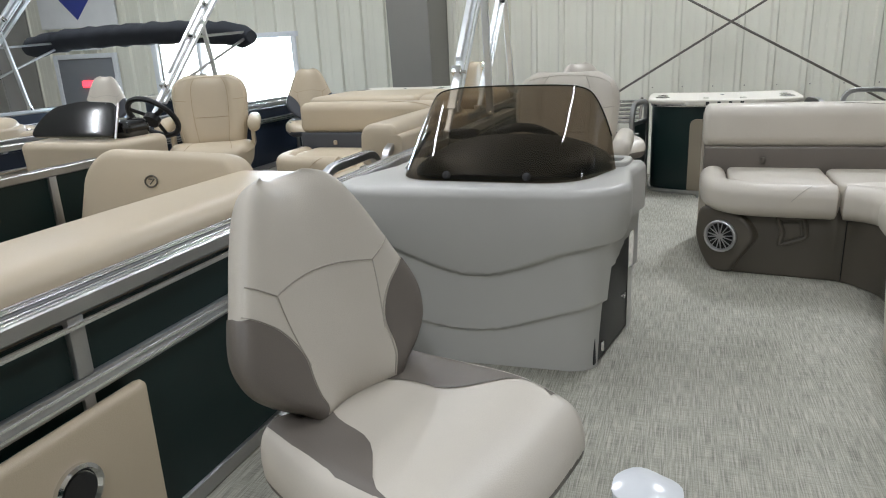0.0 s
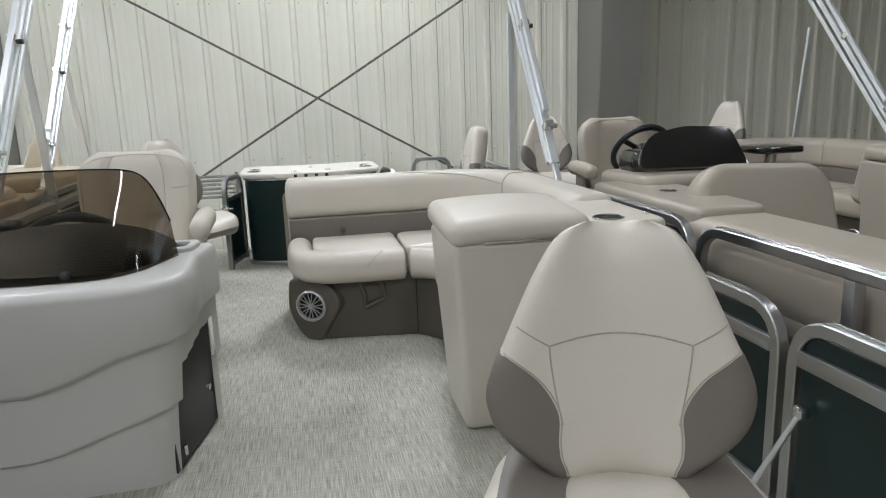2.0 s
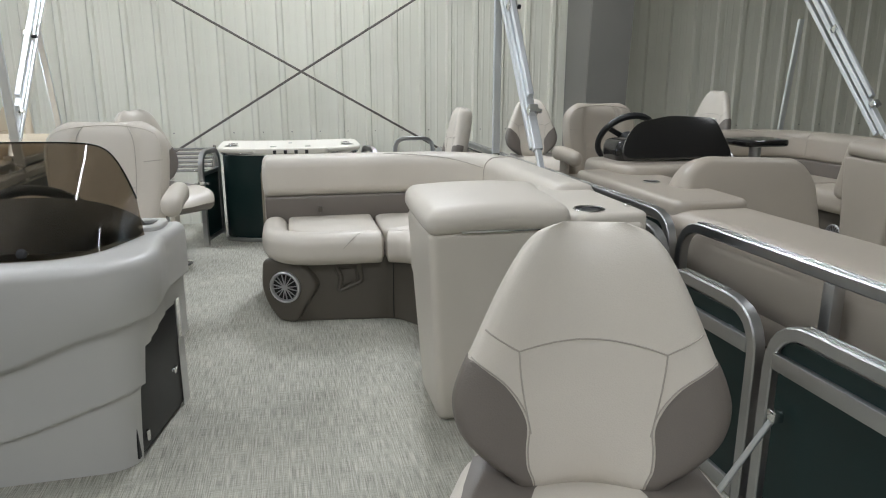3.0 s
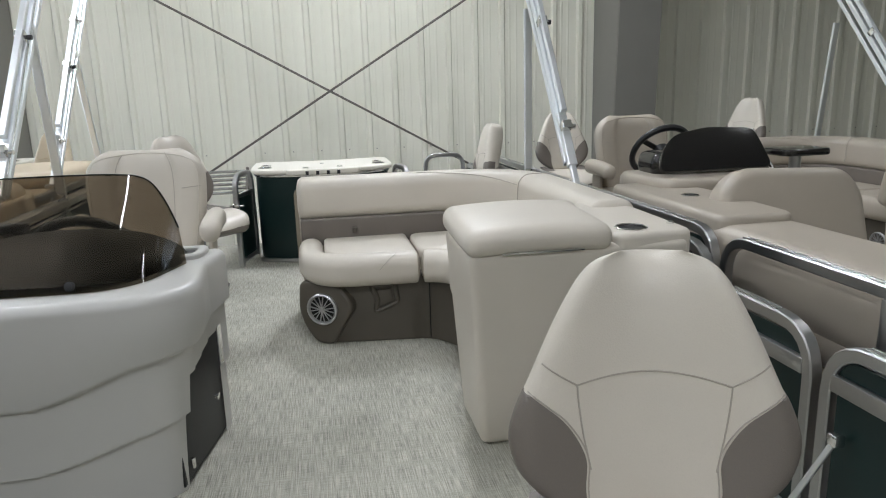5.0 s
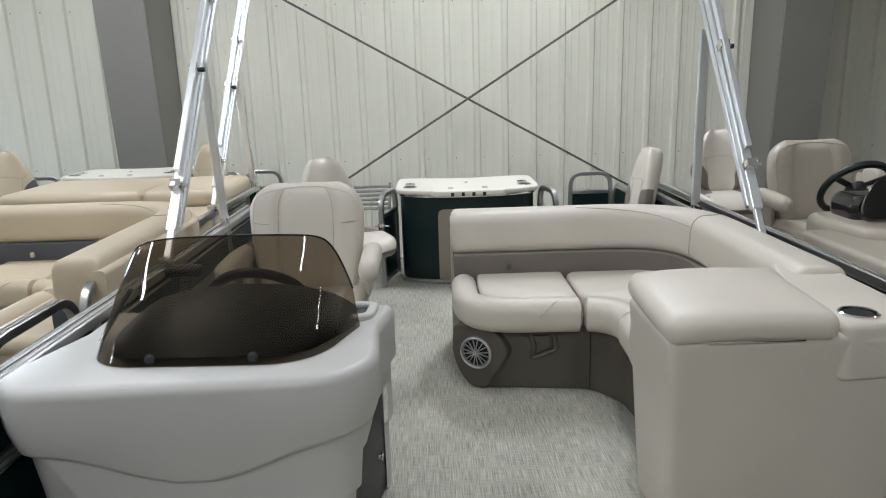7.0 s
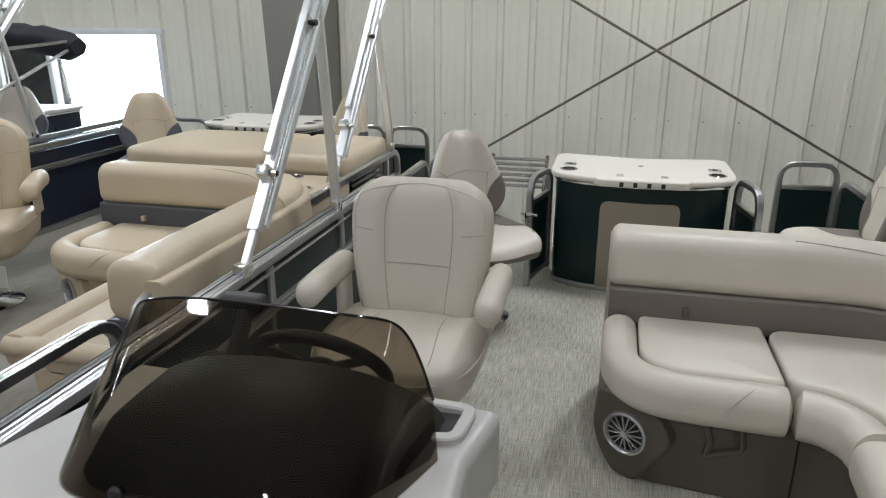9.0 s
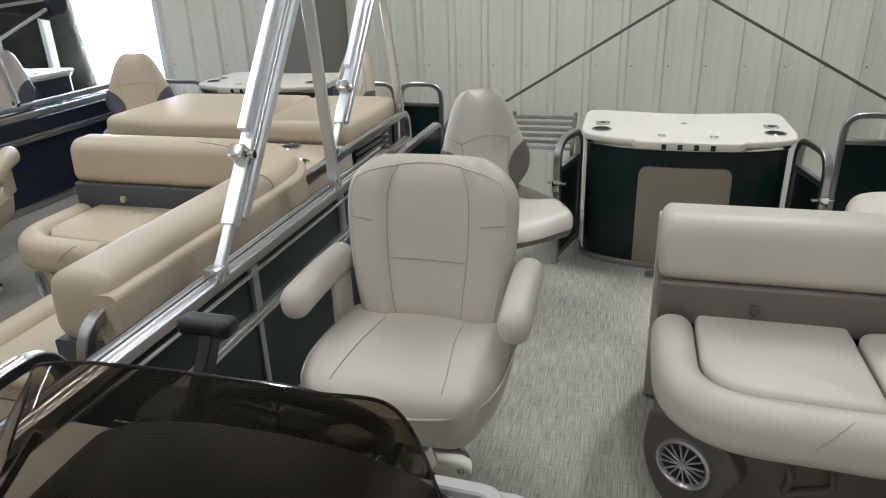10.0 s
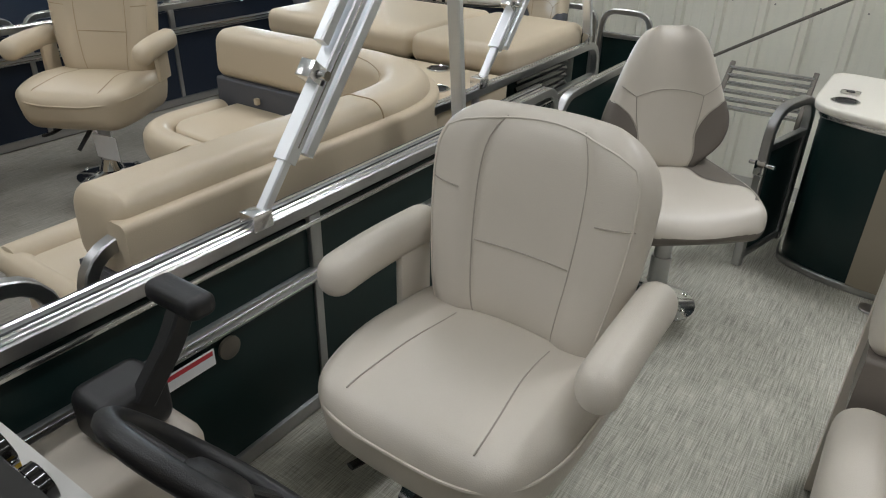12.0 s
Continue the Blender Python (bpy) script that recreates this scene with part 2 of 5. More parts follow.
def smooth_outline(pts, r, k=6):
    """A closed outline in the plane with rounded corners."""
    pts = [Vector((*p, 0)) for p in pts]
    out = []
    n = len(pts)
    for i in range(n):
        a, b, c = pts[i - 1], pts[i], pts[(i + 1) % n]
        rr = min(r, (b - a).length * 0.48, (c - b).length * 0.48)
        p, q = b + (a - b).normalized() * rr, b + (c - b).normalized() * rr
        for j in range(k + 1):
            s = j / k
            v = p * (1 - s) ** 2 + b * 2 * s * (1 - s) + q * s * s
            out.append((v.x, v.y))
    return out


def slab(outline, z0, z1, r=0.01, k=4, crown=0.0):
    """An outline raised from z0 to z1, with rounded edges."""
    bm = bmesh.new()
    n = len(outline)
    area = sum(outline[i][0] * outline[(i + 1) % n][1] - outline[(i + 1) % n][0] * outline[i][1] for i in range(n))
    if area < 0:
        outline = outline[::-1]
    nor = []
    for i in range(n):
        a, c = Vector(outline[i - 1]), Vector(outline[(i + 1) % n])
        d = (c - a)
        d = d.normalized() if d.length > 1e-9 else Vector((1, 0))
        nor.append(Vector((d.y, -d.x)))
    levels = [(r * (1 - math.sin(i / k * math.pi / 2)), z0 + r * (1 - math.cos(i / k * math.pi / 2))) for i in range(k + 1)]
    levels += [(r * (1 - math.cos(i / k * math.pi / 2)), z1 - r + r * math.sin(i / k * math.pi / 2)) for i in range(k + 1)]
    rings = [[bm.verts.new((*(Vector(p) - m * o), z)) for p, m in zip(outline, nor)] for o, z in levels]
    for a, b in zip(rings, rings[1:]):
        for i in range(n):
            bm.faces.new((a[i], a[(i + 1) % n], b[(i + 1) % n], b[i]))
    bm.faces.new(list(reversed(rings[0])))
    if crown:
        c = Vector((sum(p[0] for p in outline) / n, sum(p[1] for p in outline) / n, z1 + crown))
        last = rings[-1]
        for t in (0.25, 0.5, 0.75):
            ring = [bm.verts.new((v.co.x + (c.x - v.co.x) * t, v.co.y + (c.y - v.co.y) * t, z1 + crown * (1 - (1 - t) ** 2))) for v in rings[-1]]
            for i in range(n):
                bm.faces.new((last[i], last[(i + 1) % n], ring[(i + 1) % n], ring[i]))
            last = ring
        cv = bm.verts.new(c)
        for i in range(n):
            bm.faces.new((last[i], last[(i + 1) % n], cv))
    else:
        bm.faces.new(rings[-1])
    return bm


def moved(bm, m):
    bmesh.ops.transform(bm, matrix=m, verts=bm.verts)
    return bm


def padded(h, width, depth, back=None, nu=36, nv=36, bow=0.0, lift=None):
    """A padded panel that stands on z = 0, front towards -y: rows of (u, v, front point), and both faces."""
    back = depth * 0.6 if back is None else back

    def point(u, v, s):
        e = max(0.0, (1 - abs(u) ** 5)) ** 0.5 * max(0.0, (1 - abs(2 * v - 1) ** 7)) ** 0.5
        t = depth * e if s < 0 else back * e
        w = width(v) / 2
        y = s * t - bow * u * u
        if lift and s < 0:
            y -= lift(u, v) * e
        return Vector((u * w, y, v * h))
    return point, nu, nv


def warp(i, n):
    """Even steps from -1 to 1, closer together at both ends."""
    return math.sin((i / n - 0.5) * math.pi) ** 1 if n else 0


def panel_parts(spec, names, region, parent, mats, m=Matrix()):
    """Builds the padded panel, split into one mesh for each name that region(u, v, front) gives."""
    point, nu, nv = spec
    bms = {k: bmesh.new() for k in names}
    cache = {k: {} for k in names}
    us = [warp(i, nu) for i in range(nu + 1)]
    vs = [(warp(j, nv) + 1) / 2 for j in range(nv + 1)]
    for s in (-1, 1):
        for i in range(nu):
            for j in range(nv):
                key = region((us[i] + us[i + 1]) / 2, (vs[j] + vs[j + 1]) / 2, s < 0)
                quad = []
                for a, b in ((i, j), (i + 1, j), (i + 1, j + 1), (i, j + 1)):
                    edge = a in (0, nu) or b in (0, nv)
                    ck = (a, b, 0 if edge else s)
                    if ck not in cache[key]:
                        cache[key][ck] = bms[key].verts.new(m @ point(us[a], vs[b], s))
                    quad.append(cache[key][ck])
                bms[key].faces.new(quad if s < 0 else quad[::-1])
    for k in names:
        bmesh.ops.remove_doubles(bms[k], verts=bms[k].verts, dist=1e-5)
        part(k, bms[k], mats[k][0], parent, mats[k][1])


def seam_line(spec, path, parent, m=Matrix(), mat=None, r=0.0018):
    """A stitched seam that runs over the front of a padded panel."""
    point = spec[0]
    pts = [m @ (point(u, v, -1) + Vector((0, -0.0008, 0))) for u, v in path]
    part("seam", sweep(pts, disc(r, 6), (m.to_3x3() @ Vector((0.05, 1, 0.1)))), mat or SEAM, parent, "fine stitched seam")


# ---- the hall ----
def hall():
    solid("floor", box(-12, 11, -7, 9, SHOP_FLOOR - 0.2, SHOP_FLOOR), CONCRETE, "sealed grey concrete showroom floor", "floor", kind="structure", smooth=False)
    solid("ceiling", box(-12, 11, -7, 9, CEILING_Z, CEILING_Z + 0.15), CEILING, "white liner ceiling of the metal hall", "ceiling", kind="structure", smooth=False)
    solid("wall_west", box(-12.2, -12, -7, 9, SHOP_FLOOR, CEILING_Z), STEEL, "cream painted steel side wall", "wall", kind="structure", smooth=False)
    solid("wall_east", box(11, 11.2, -7, 9, SHOP_FLOOR, CEILING_Z), STEEL, "cream painted steel side wall", "wall", kind="structure", smooth=False)
    solid("wall_south", box(-12, 11, -7.2, -7, SHOP_FLOOR, CEILING_Z), STEEL, "cream painted steel end wall", "wall", kind="structure", smooth=False)


WIN = (-7.22, -4.93, 0.15, 1.32)   # x0, x1, z0, z1 of the bright opening


def ribbed(x0, x1, z0, z1):
    """A sheet of ribbed steel with a raised rib every foot and faint ones between."""
    bm = bmesh.new()
    prof = []
    step = 0.305
    n = max(1, round((x1 - x0) / step))
    w = (x1 - x0) / n
    for i in range(n):
        a = x0 + i * w
        prof += [(a, 0.0), (a + 0.018, 0.036), (a + 0.066, 0.036), (a + 0.084, 0.0)]
        for c in (0.14, 0.225):
            prof += [(a + c - 0.014, 0.0), (a + c - 0.008, 0.0025), (a + c + 0.008, 0.0025), (a + c + 0.014, 0.0)]
    prof.append((x1, 0.0))
    lo = [bm.verts.new((x, WALL_Y - d, z0)) for x, d in prof]
    hi = [bm.verts.new((x, WALL_Y - d, z1)) for x, d in prof]
    for i in range(len(prof) - 1):
        bm.faces.new((lo[i], lo[i + 1], hi[i + 1], hi[i]))
    back = [bm.verts.new((x, WALL_Y + 0.03, z)) for x, z in ((x0, z0), (x1, z0), (x1, z1), (x0, z1))]
    bm.faces.new(back)
    bm.faces.new((lo[0], hi[0], back[3], back[0]))
    bm.faces.new((lo[-1], back[1], back[2], hi[-1]))
    return bm


def north_wall():
    x0, x1, z0, z1 = WIN
    wall = new("wall_north")
    tagged(wall, "cream ribbed steel end wall with screws", "wall", kind="structure")
    edges = [-12.0, -11.05, -10.05, -9.05, -8.1, WIN[0]]
    spans = [(a, b, SHOP_FLOOR, CEILING_Z) for a, b in zip(edges, edges[1:])]
    spans += [(x0, x0 + 1.06, z1, CEILING_Z), (x0 + 1.06, x1, z1, CEILING_Z), (x0, x0 + 1.06, SHOP_FLOOR, z0), (x0 + 1.06, x1, SHOP_FLOOR, z0)]
    a = x1
    while a < 10.9:
        b = min(a + 1.0, 11.0)
        spans.append((a, b, SHOP_FLOOR, CEILING_Z))
        a = b
    for s in spans:
        part("panel", ribbed(*s), STEEL, wall, smooth=False)
    # screws in rows, all one piece of small geometry
    bm = bmesh.new()
    for i in range(52):
        for z in (0.52, 2.3):
            x = -4.93 + i / 3 + 0.12
            if x < 10.5:
                box(x - 0.006, x + 0.006, WALL_Y - 0.008, WALL_Y, z - 0.006, z + 0.006, bm=bm)
    tagged(part("screws", bm, COLUMN, wall, smooth=False), kind="stuff")
    # frame round the bright opening
    win = thing("window_1", Matrix(), "wide window full of white daylight in a white frame", "window", kind="structure")
    for a in ((x0 - 0.09, x1 + 0.09, z1, z1 + 0.07), (x0 - 0.09, x1 + 0.09, z0 - 0.07, z0), (x0 - 0.09, x0, z0, z1), (x1, x1 + 0.07, z0, z1), (x0 + 0.72, x0 + 0.78, z0, z1)):
        part("window_frame", box(a[0], a[1], WALL_Y - 0.06, WALL_Y + 0.08, a[2], a[3], 0.006), WHITE_PAINT, win)
    p = part("pane", box(x0, x1, WALL_Y + 0.03, WALL_Y + 0.036, z0, z1), PANE, win, smooth=False)
    p.visible_shadow = False
    solid("backdrop", box(x0 - 2, x1 + 2, WALL_Y + 1.2, WALL_Y + 1.25, z0 - 1.0, z1 + 1.5), DAYLIGHT, "overexposed white daylight outside the window", "backdrop", kind="structure", smooth=False)


def column(x, w=0.52):
    c = thing("steel_column", pose(x, 0, 0), "grey painted tapered steel frame column", "column", "steel frame columns", "structure")
    y0, y1 = 8.15, WALL_Y - 0.03
    for nm, a, b in (("flange", y0, y0 + 0.02), ("web", y0 + 0.02, y1 - 0.02), ("flange", y1 - 0.02, y1)):
        bm = box(-0.012 if nm == "web" else -w / 2, 0.012 if nm == "web" else w / 2, a, b, SHOP_FLOOR, CEILING_Z)
        for v in bm.verts:
            if v.co.y < y1 - 0.1:
                v.co.y -= 0.055 * (v.co.z - SHOP_FLOOR)
        part(nm, bm, COLUMN, c, smooth=False)
    # the inner cheek that hides the web from the side
    bm = box(-w / 2, w / 2, y0 + 0.03, y1 - 0.03, SHOP_FLOOR, CEILING_Z)
    for v in bm.verts:
        if v.co.y < y1 - 0.1:
            v.co.y -= 0.055 * (v.co.z - SHOP_FLOOR)
    part("casing", bm, COLUMN, c, smooth=False)


def braces():
    for a, b in (((-2.55, 8.42, -0.75), (3.9, 8.42, 3.2)), ((3.93, 8.45, -0.62), (-2.65, 8.45, 3.07))):
        br = thing("brace_rod", Matrix(), "dark steel cross-brace rod in front of the wall", "brace", "cross braces", "structure")
        part("rod", rod(a, b, 0.0125), CABLE, br)
        d = (Vector(b) - Vector(a)).normalized()
        part("turnbuckle", rod(Vector(b) - d * 1.0, Vector(b) - d * 0.85, 0.02), CABLE, br)


def ceiling_lights():
    first = None
    spots = [(-6.5, 5.5, 1.0), (-6.5, 1.0, 0.9), (-2.6, 6.0, 1.0), (-2.6, 2.2, 0.75), (-2.6, -2.4, 1.2), (1.2, 6.0, 1.75), (0.9, 2.6, 0.5), (0.9, -2.4, 1.45), (5.2, 3.0, 0.3)]
    for x, y, dim in spots:
        l = thing("ceiling_light", pose(x, y, 4.15), "long white strip light hung from the ceiling", "ceiling light", "strip lights")
        part("housing", box(-0.09, 0.09, -0.72, 0.72, 0.03, 0.11, 0.02), WHITE_PAINT, l)
        part("diffuser", box(-0.06, 0.06, -0.70, 0.70, 0.0, 0.03, 0.01), LAMP_GLOW, l, "glowing diffuser")
        for s in (-0.5, 0.5):
            part("hanger", rod((0, s, 0.11), (0, s, CEILING_Z - 4.15), 0.006), CABLE, l)
        lamp = bpy.data.lights.new("strip_light", "AREA")
        lamp.shape, lamp.size, lamp.size_y = "RECTANGLE", 0.16, 1.4
        lamp.energy, lamp.color = LAMP_POWER * dim, LAMP_COLOR
        ob = new("lamp", lamp)
        ob.parent = l
        ob.location = (0, 0, -0.02)


hall()
north_wall()
for cx in (-9.9, -2.92, 4.22):
    column(cx)
braces()
ceiling_lights()
day = bpy.data.lights.new("window_daylight", "AREA")
day.shape, day.size, day.size_y, day.energy, day.color = "RECTANGLE", 2.0, 1.1, 190.0, (0.62, 0.80, 1.0)
new("window_daylight", day).matrix_basis = look((-5.99, WALL_Y - 0.08, 0.74), (-5.4, 3.0, 0.5))


# ---- the boats ----
def deck(x0, x1, y0, y1, mat, label):
    o = smooth_outline([(x0, y0), (x1, y0), (x1, y1), (x0, y1)], 0.12)
    d = thing("boat_deck", Matrix(), label, "boat deck", kind="structure")
    part("flooring", slab(o, -0.012, 0.0, 0.003), mat, d)
    o2 = smooth_outline([(x0 - 0.05, y0 - 0.05), (x1 + 0.05, y0 - 0.05), (x1 + 0.05, y1 + 0.05), (x0 - 0.05, y1 + 0.05)], 0.14)
    part("deck_edge", slab(o2, -0.10, -0.013, 0.01), ALU, d, "aluminium deck edge")
    for px in (x0 + 0.35, x1 - 0.35):
        part("pontoon", sweep([(px, y0 + 0.0, -0.5), (px, y0 + 0.5, -0.5), (px, y1 - 0.2, -0.5)], disc(0.3, 20), ends=0.4), ALU, d, "aluminium pontoon tube")
        part("bunk", box(px - 0.15, px + 0.15, y0 + 1.0, y1 - 1.0, SHOP_FLOOR, -0.78), CABLE, d)
        part("riser", box(px - 0.04, px + 0.04, y0 + 0.6, y1 - 0.3, -0.24, -0.1), ALU, d)
    return d


def fence(x, y0, y1, z, group, mat=None, mid=0.47, posts=(), r0=0.09, r1=0.09, low=0.03, fill=True, label="", base=0.03, wing=False):
    """A rail section along y at x: a bent tube frame, a middle rail, posts and dark panels."""
    mat = mat or PANEL
    f = thing("railing", pose(x, 0, 0), label or "brushed aluminium railing with dark green panels", "railing", group)
    t = 0.036
    pts = [(0, y0 + t / 2, base)]
    pts += [(0, y0 + t / 2, z - t / 2), (0, y1 - t / 2, z - t / 2), (0, y1 - t / 2, base)]
    part("frame", tube(pts, t, t, max(r0, 0.02), up=(1, 0, 0)), ALU, f)
    # ridges along the top rail
    for d in (-0.009, 0.009):
        part("rib", tube([(d, y0 + r0 + 0.03, z + 0.001), (d, y1 - r1 - 0.03, z + 0.001)], 0.006, 0.006), ALU_BRIGHT, f)
    part("bottom_rail", box(-0.018, 0.018, y0 + t, y1 - t, base - 0.025, base + 0.02, 0.004), ALU, f)
    part("foot", box(-0.016, 0.016, y0 + 0.002, y0 + t - 0.002, 0, base, 0.002), ALU, f)
    part("foot", box(-0.016, 0.016, y1 - t + 0.002, y1 - 0.002, 0, base, 0.002), ALU, f)
    if mid:
        part("mid_rail", box(-0.02, 0.02, y0 + t, y1 - t, mid - 0.022, mid + 0.022, 0.004), ALU, f)
        for d in (-0.01, 0.01):
            part("rib", box(0.02, 0.023, y0 + t, y1 - t, mid + d - 0.003, mid + d + 0.003), ALU_BRIGHT, f)
    edges = [y0 + t] + sorted(posts) + [y1 - t]
    for p in posts:
        part("post", box(-0.019, 0.019, p - 0.02, p + 0.02, (mid + 0.022) if mid else base + 0.02, z - t, 0.004), ALU, f)
        if mid:
            part("post", box(-0.014, 0.014, p - 0.014, p + 0.014, base + 0.02, mid - 0.022, 0.003), ALU, f)
    if fill:
        for a, b in zip(edges, edges[1:]):
            part("panel", box(-0.005, 0.005, a + 0.012, b - 0.012, base + 0.02, (mid - 0.022) if mid else z - t), mat, f, smooth=False)
        if mid and z - mid > 0.1:
            for a, b in zip(edges, edges[1:]):
                part("upper_panel", box(-0.004, 0.004, a + 0.012, b - 0.012, mid + 0.022, z - t - 0.012), mat, f, smooth=False)
    if wing:
        part("outer_rail", box(-0.066, -0.021, y0 + 0.06, y1 - 0.06, z - 0.032, z - 0.004, 0.006), ALU, f)
        part("rib", box(-0.050, -0.040, y0 + 0.06, y1 - 0.06, z - 0.004, z + 0.001), ALU_BRIGHT, f)
        # raised black strips; their colour stands in for the shade inside the rail's slots
        for g in (-0.0285, -0.058):
            part("groove", box(g - 0.003, g + 0.003, y0 + 0.06, y1 - 0.06, z - 0.010, z - 0.0028), BLACK, f, smooth=False)
        part("inner_lip", box(0.018, 0.026, y0 + 0.08, y1 - 0.08, z - 0.060, z - 0.048, 0.002), ALU_BRIGHT, f)
    return f


def cup_ring(parent, x, y, z, r=0.045):
    part("cup_holder", lathe([(r + 0.009, 0.0), (r + 0.009, 0.004), (r + 0.004, 0.007), (r, 0.005), (r - 0.002, -0.05), (0.001, -0.05)], at=(x, y, z)), CHROME, parent, "chrome cup holder ring")
    part("cup_well", lathe([(r - 0.006, -0.049), (r - 0.006, 0.0015), (0.001, 0.0016)], at=(x, y, z)), BLACK, parent, "black cup well")


def bimini_leg(base, top, foot, joint, x, group, extra=True):
    """One side of a folded bimini frame: twin box tubes that lean aft, and a strut."""
    b = thing("folded_bimini", Matrix(), "folded aluminium bimini frame with brackets and knobs", "bimini frame", group)
    p, q = Vector((x, *base)), Vector((x, *top))
    d = (q - p).normalized()
    n = Vector((0, -d.z, d.y))
    part("foot_bracket", box(x - 0.025, x + 0.025, base[0] - 0.03, base[0] + 0.03, base[1] - 0.01, base[1] + 0.035, 0.004), ALU_BRIGHT, b)
    part("lower_tube", tube([p, p + d * 0.30], 0.026, 0.030, up=(1, 0, 0)), ALU_TUBE, b)
    part("main_tube", tube([p + d * 0.16, q], 0.040, 0.046, up=(1, 0, 0)), ALU_TUBE, b)
    part("inner_tube", tube([p + d * 0.2 - n * 0.055, q - n * 0.075], 0.034, 0.034, up=(1, 0, 0)), ALU_TUBE, b)
    part("outer_tube", tube([p + d * 0.45 + n * 0.045, q + n * 0.055], 0.032, 0.030, up=(1, 0, 0)), ALU_TUBE, b)
    part("groove", tube([p + d * 0.2 + Vector((0.0205, 0, 0)), q + Vector((0.0205, 0, 0))], 0.004, 0.010, up=(1, 0, 0)), ALU_BRIGHT, b)
    j, f = Vector((x, *joint)), Vector((x, *foot))
    part("strut", tube([f + Vector((0, 0, 0.03)), j], 0.026, 0.044, up=(1, 0, 0)), ALU_TUBE, b)
    part("strut_foot", box(x - 0.02, x + 0.02, foot[0] - 0.02, foot[0] + 0.02, foot[1] - 0.01, foot[1] + 0.045, 0.005), CHROME, b)
    for s in (0.18, 0.5, 0.72):
        c = p + d * ((q - p).length * s) + n * 0.03
        part("bracket", moved(box(-0.023, 0.023, -0.03, 0.026, -0.022, 0.022, 0.002), Matrix.Translation(c) @ Matrix.Rotation(-math.atan2(d.y, d.z), 4, "X")), ALU_BRIGHT, b)
        part("knob", rod(c + Vector((0.026, 0, 0)), c + Vector((0.048, 0, 0)), 0.012), BLACK if s == 0.5 else CHROME, b)
    return b


def bimini_canvas(x0, x1, y, z, rise, group, r=0.075, label="black canvas bimini top rolled up on its bows"):
    c = thing("bimini_canvas", Matrix(), label, "bimini top", group)
    n = 28
    pts = []
    for i in range(n + 1):
        u = -1 + 2 * i / n
        pts.append((x0 + (x1 - x0) * i / n, y + 0.012 * math.sin(i * 1.7), z + rise * (1 - abs(u) ** 3.5) + 0.01 * math.sin(i * 2.3)))
    bm = sweep(pts, [(r * (1 + 0.08 * math.sin(3 * a)) * math.cos(a), 0.85 * r * math.sin(a)) for a in [2 * math.pi * k / 18 for k in range(18)]], ends=0.12)
    for v in bm.verts:
        v.co += Vector((0, 1, 1)) * 0.006 * noise.noise(v.co * 9)
    part("boot", bm, CANVAS, c)
    return c


# ---- seats ----
def pedestal(t, h, r=0.17):
    part("base_plate", lathe([(r, 0), (r, 0.006), (r * 0.86, 0.016), (0.06, 0.035), (0.045, 0.07), (0.04, 0.09)]), CHROME, t, "polished round base plate")
    part("post", lathe([(0.036, 0.09), (0.036, h * 0.6), (0.03, h * 0.6), (0.03, h)]), ALU, t, "aluminium post")
    part("swivel", box(-0.11, 0.11, -0.11, 0.11, h, h + 0.025, 0.006), BLACK, t)
    for i in range(6):
        a = math.pi / 3 * i
        part("bolt", lathe([(0.012, 0.0), (0.012, 0.008), (0.006, 0.012)], 8, at=(r * 0.8 * math.cos(a), r * 0.8 * math.sin(a), 0.012)), CHROME, t)


BACK_SHAPE = ((0, 0.46), (0.06, 0.56), (0.12, 0.74), (0.20, 0.91), (0.28, 0.985), (0.36, 1.0), (0.45, 0.95), (0.54, 0.87),
              (0.65, 0.775), (0.75, 0.685), (0.85, 0.58), (0.92, 0.49), (0.97, 0.38), (1.0, 0.22))
INSERT_EDGE = ((0.0, 0.86), (0.06, 0.72), (0.15, 0.56), (0.25, 0.465), (0.33, 0.50), (0.41, 0.63), (0.47, 0.82), (0.515, 1.0))


def eased(v, table):
    """A smooth curve through a short table of (v, value) pairs."""
    n = len(table)
    for i in range(n - 1):
        if v <= table[i + 1][0] or i == n - 2:
            break
    (v0, a), (v1, b) = table[i], table[i + 1]

    def slope(j):
        p, q = table[max(0, j - 1)], table[min(n - 1, j + 1)]
        return (q[1] - p[1]) / (q[0] - p[0])
    h = v1 - v0
    t = max(0.0, min(1.0, (v - v0) / h))
    return (a * (2 * t ** 3 - 3 * t * t + 1) + slope(i) * h * (t ** 3 - 2 * t * t + t)
            + b * (3 * t * t - 2 * t ** 3) + slope(i + 1) * h * (t ** 3 - t * t))


def insert(spec, sgn, m):
    """The curved side insert that wraps round the edge of a fishing chair's back."""
    point = spec[0]
    bm = bmesh.new()
    rows = []
    for i in range(25):
        v = 0.02 + 0.495 * i / 24
        inner = min(1.0, eased(v, INSERT_EDGE))
        row = [bm.verts.new(m @ (Vector(point(sgn * (inner + (1 - inner) * math.sin(j / 14 * math.pi / 2)), v, -1)) * 1.0 + Vector((sgn * 0.0015, -0.0025, 0)))) for j in range(15)]
        row += [bm.verts.new(m @ (Vector(point(sgn * (1 - 0.10 * j / 4), v, 1)) + Vector((sgn * 0.0015, 0.002, 0)))) for j in range(1, 5)]
        rows.append(row)
    for r0, r1 in zip(rows, rows[1:]):
        for j in range(len(r0) - 1):
            bm.faces.new((r0[j], r0[j + 1], r1[j + 1], r1[j]))
    bmesh.ops.remove_doubles(bm, verts=bm.verts, dist=1e-5)
    return bm


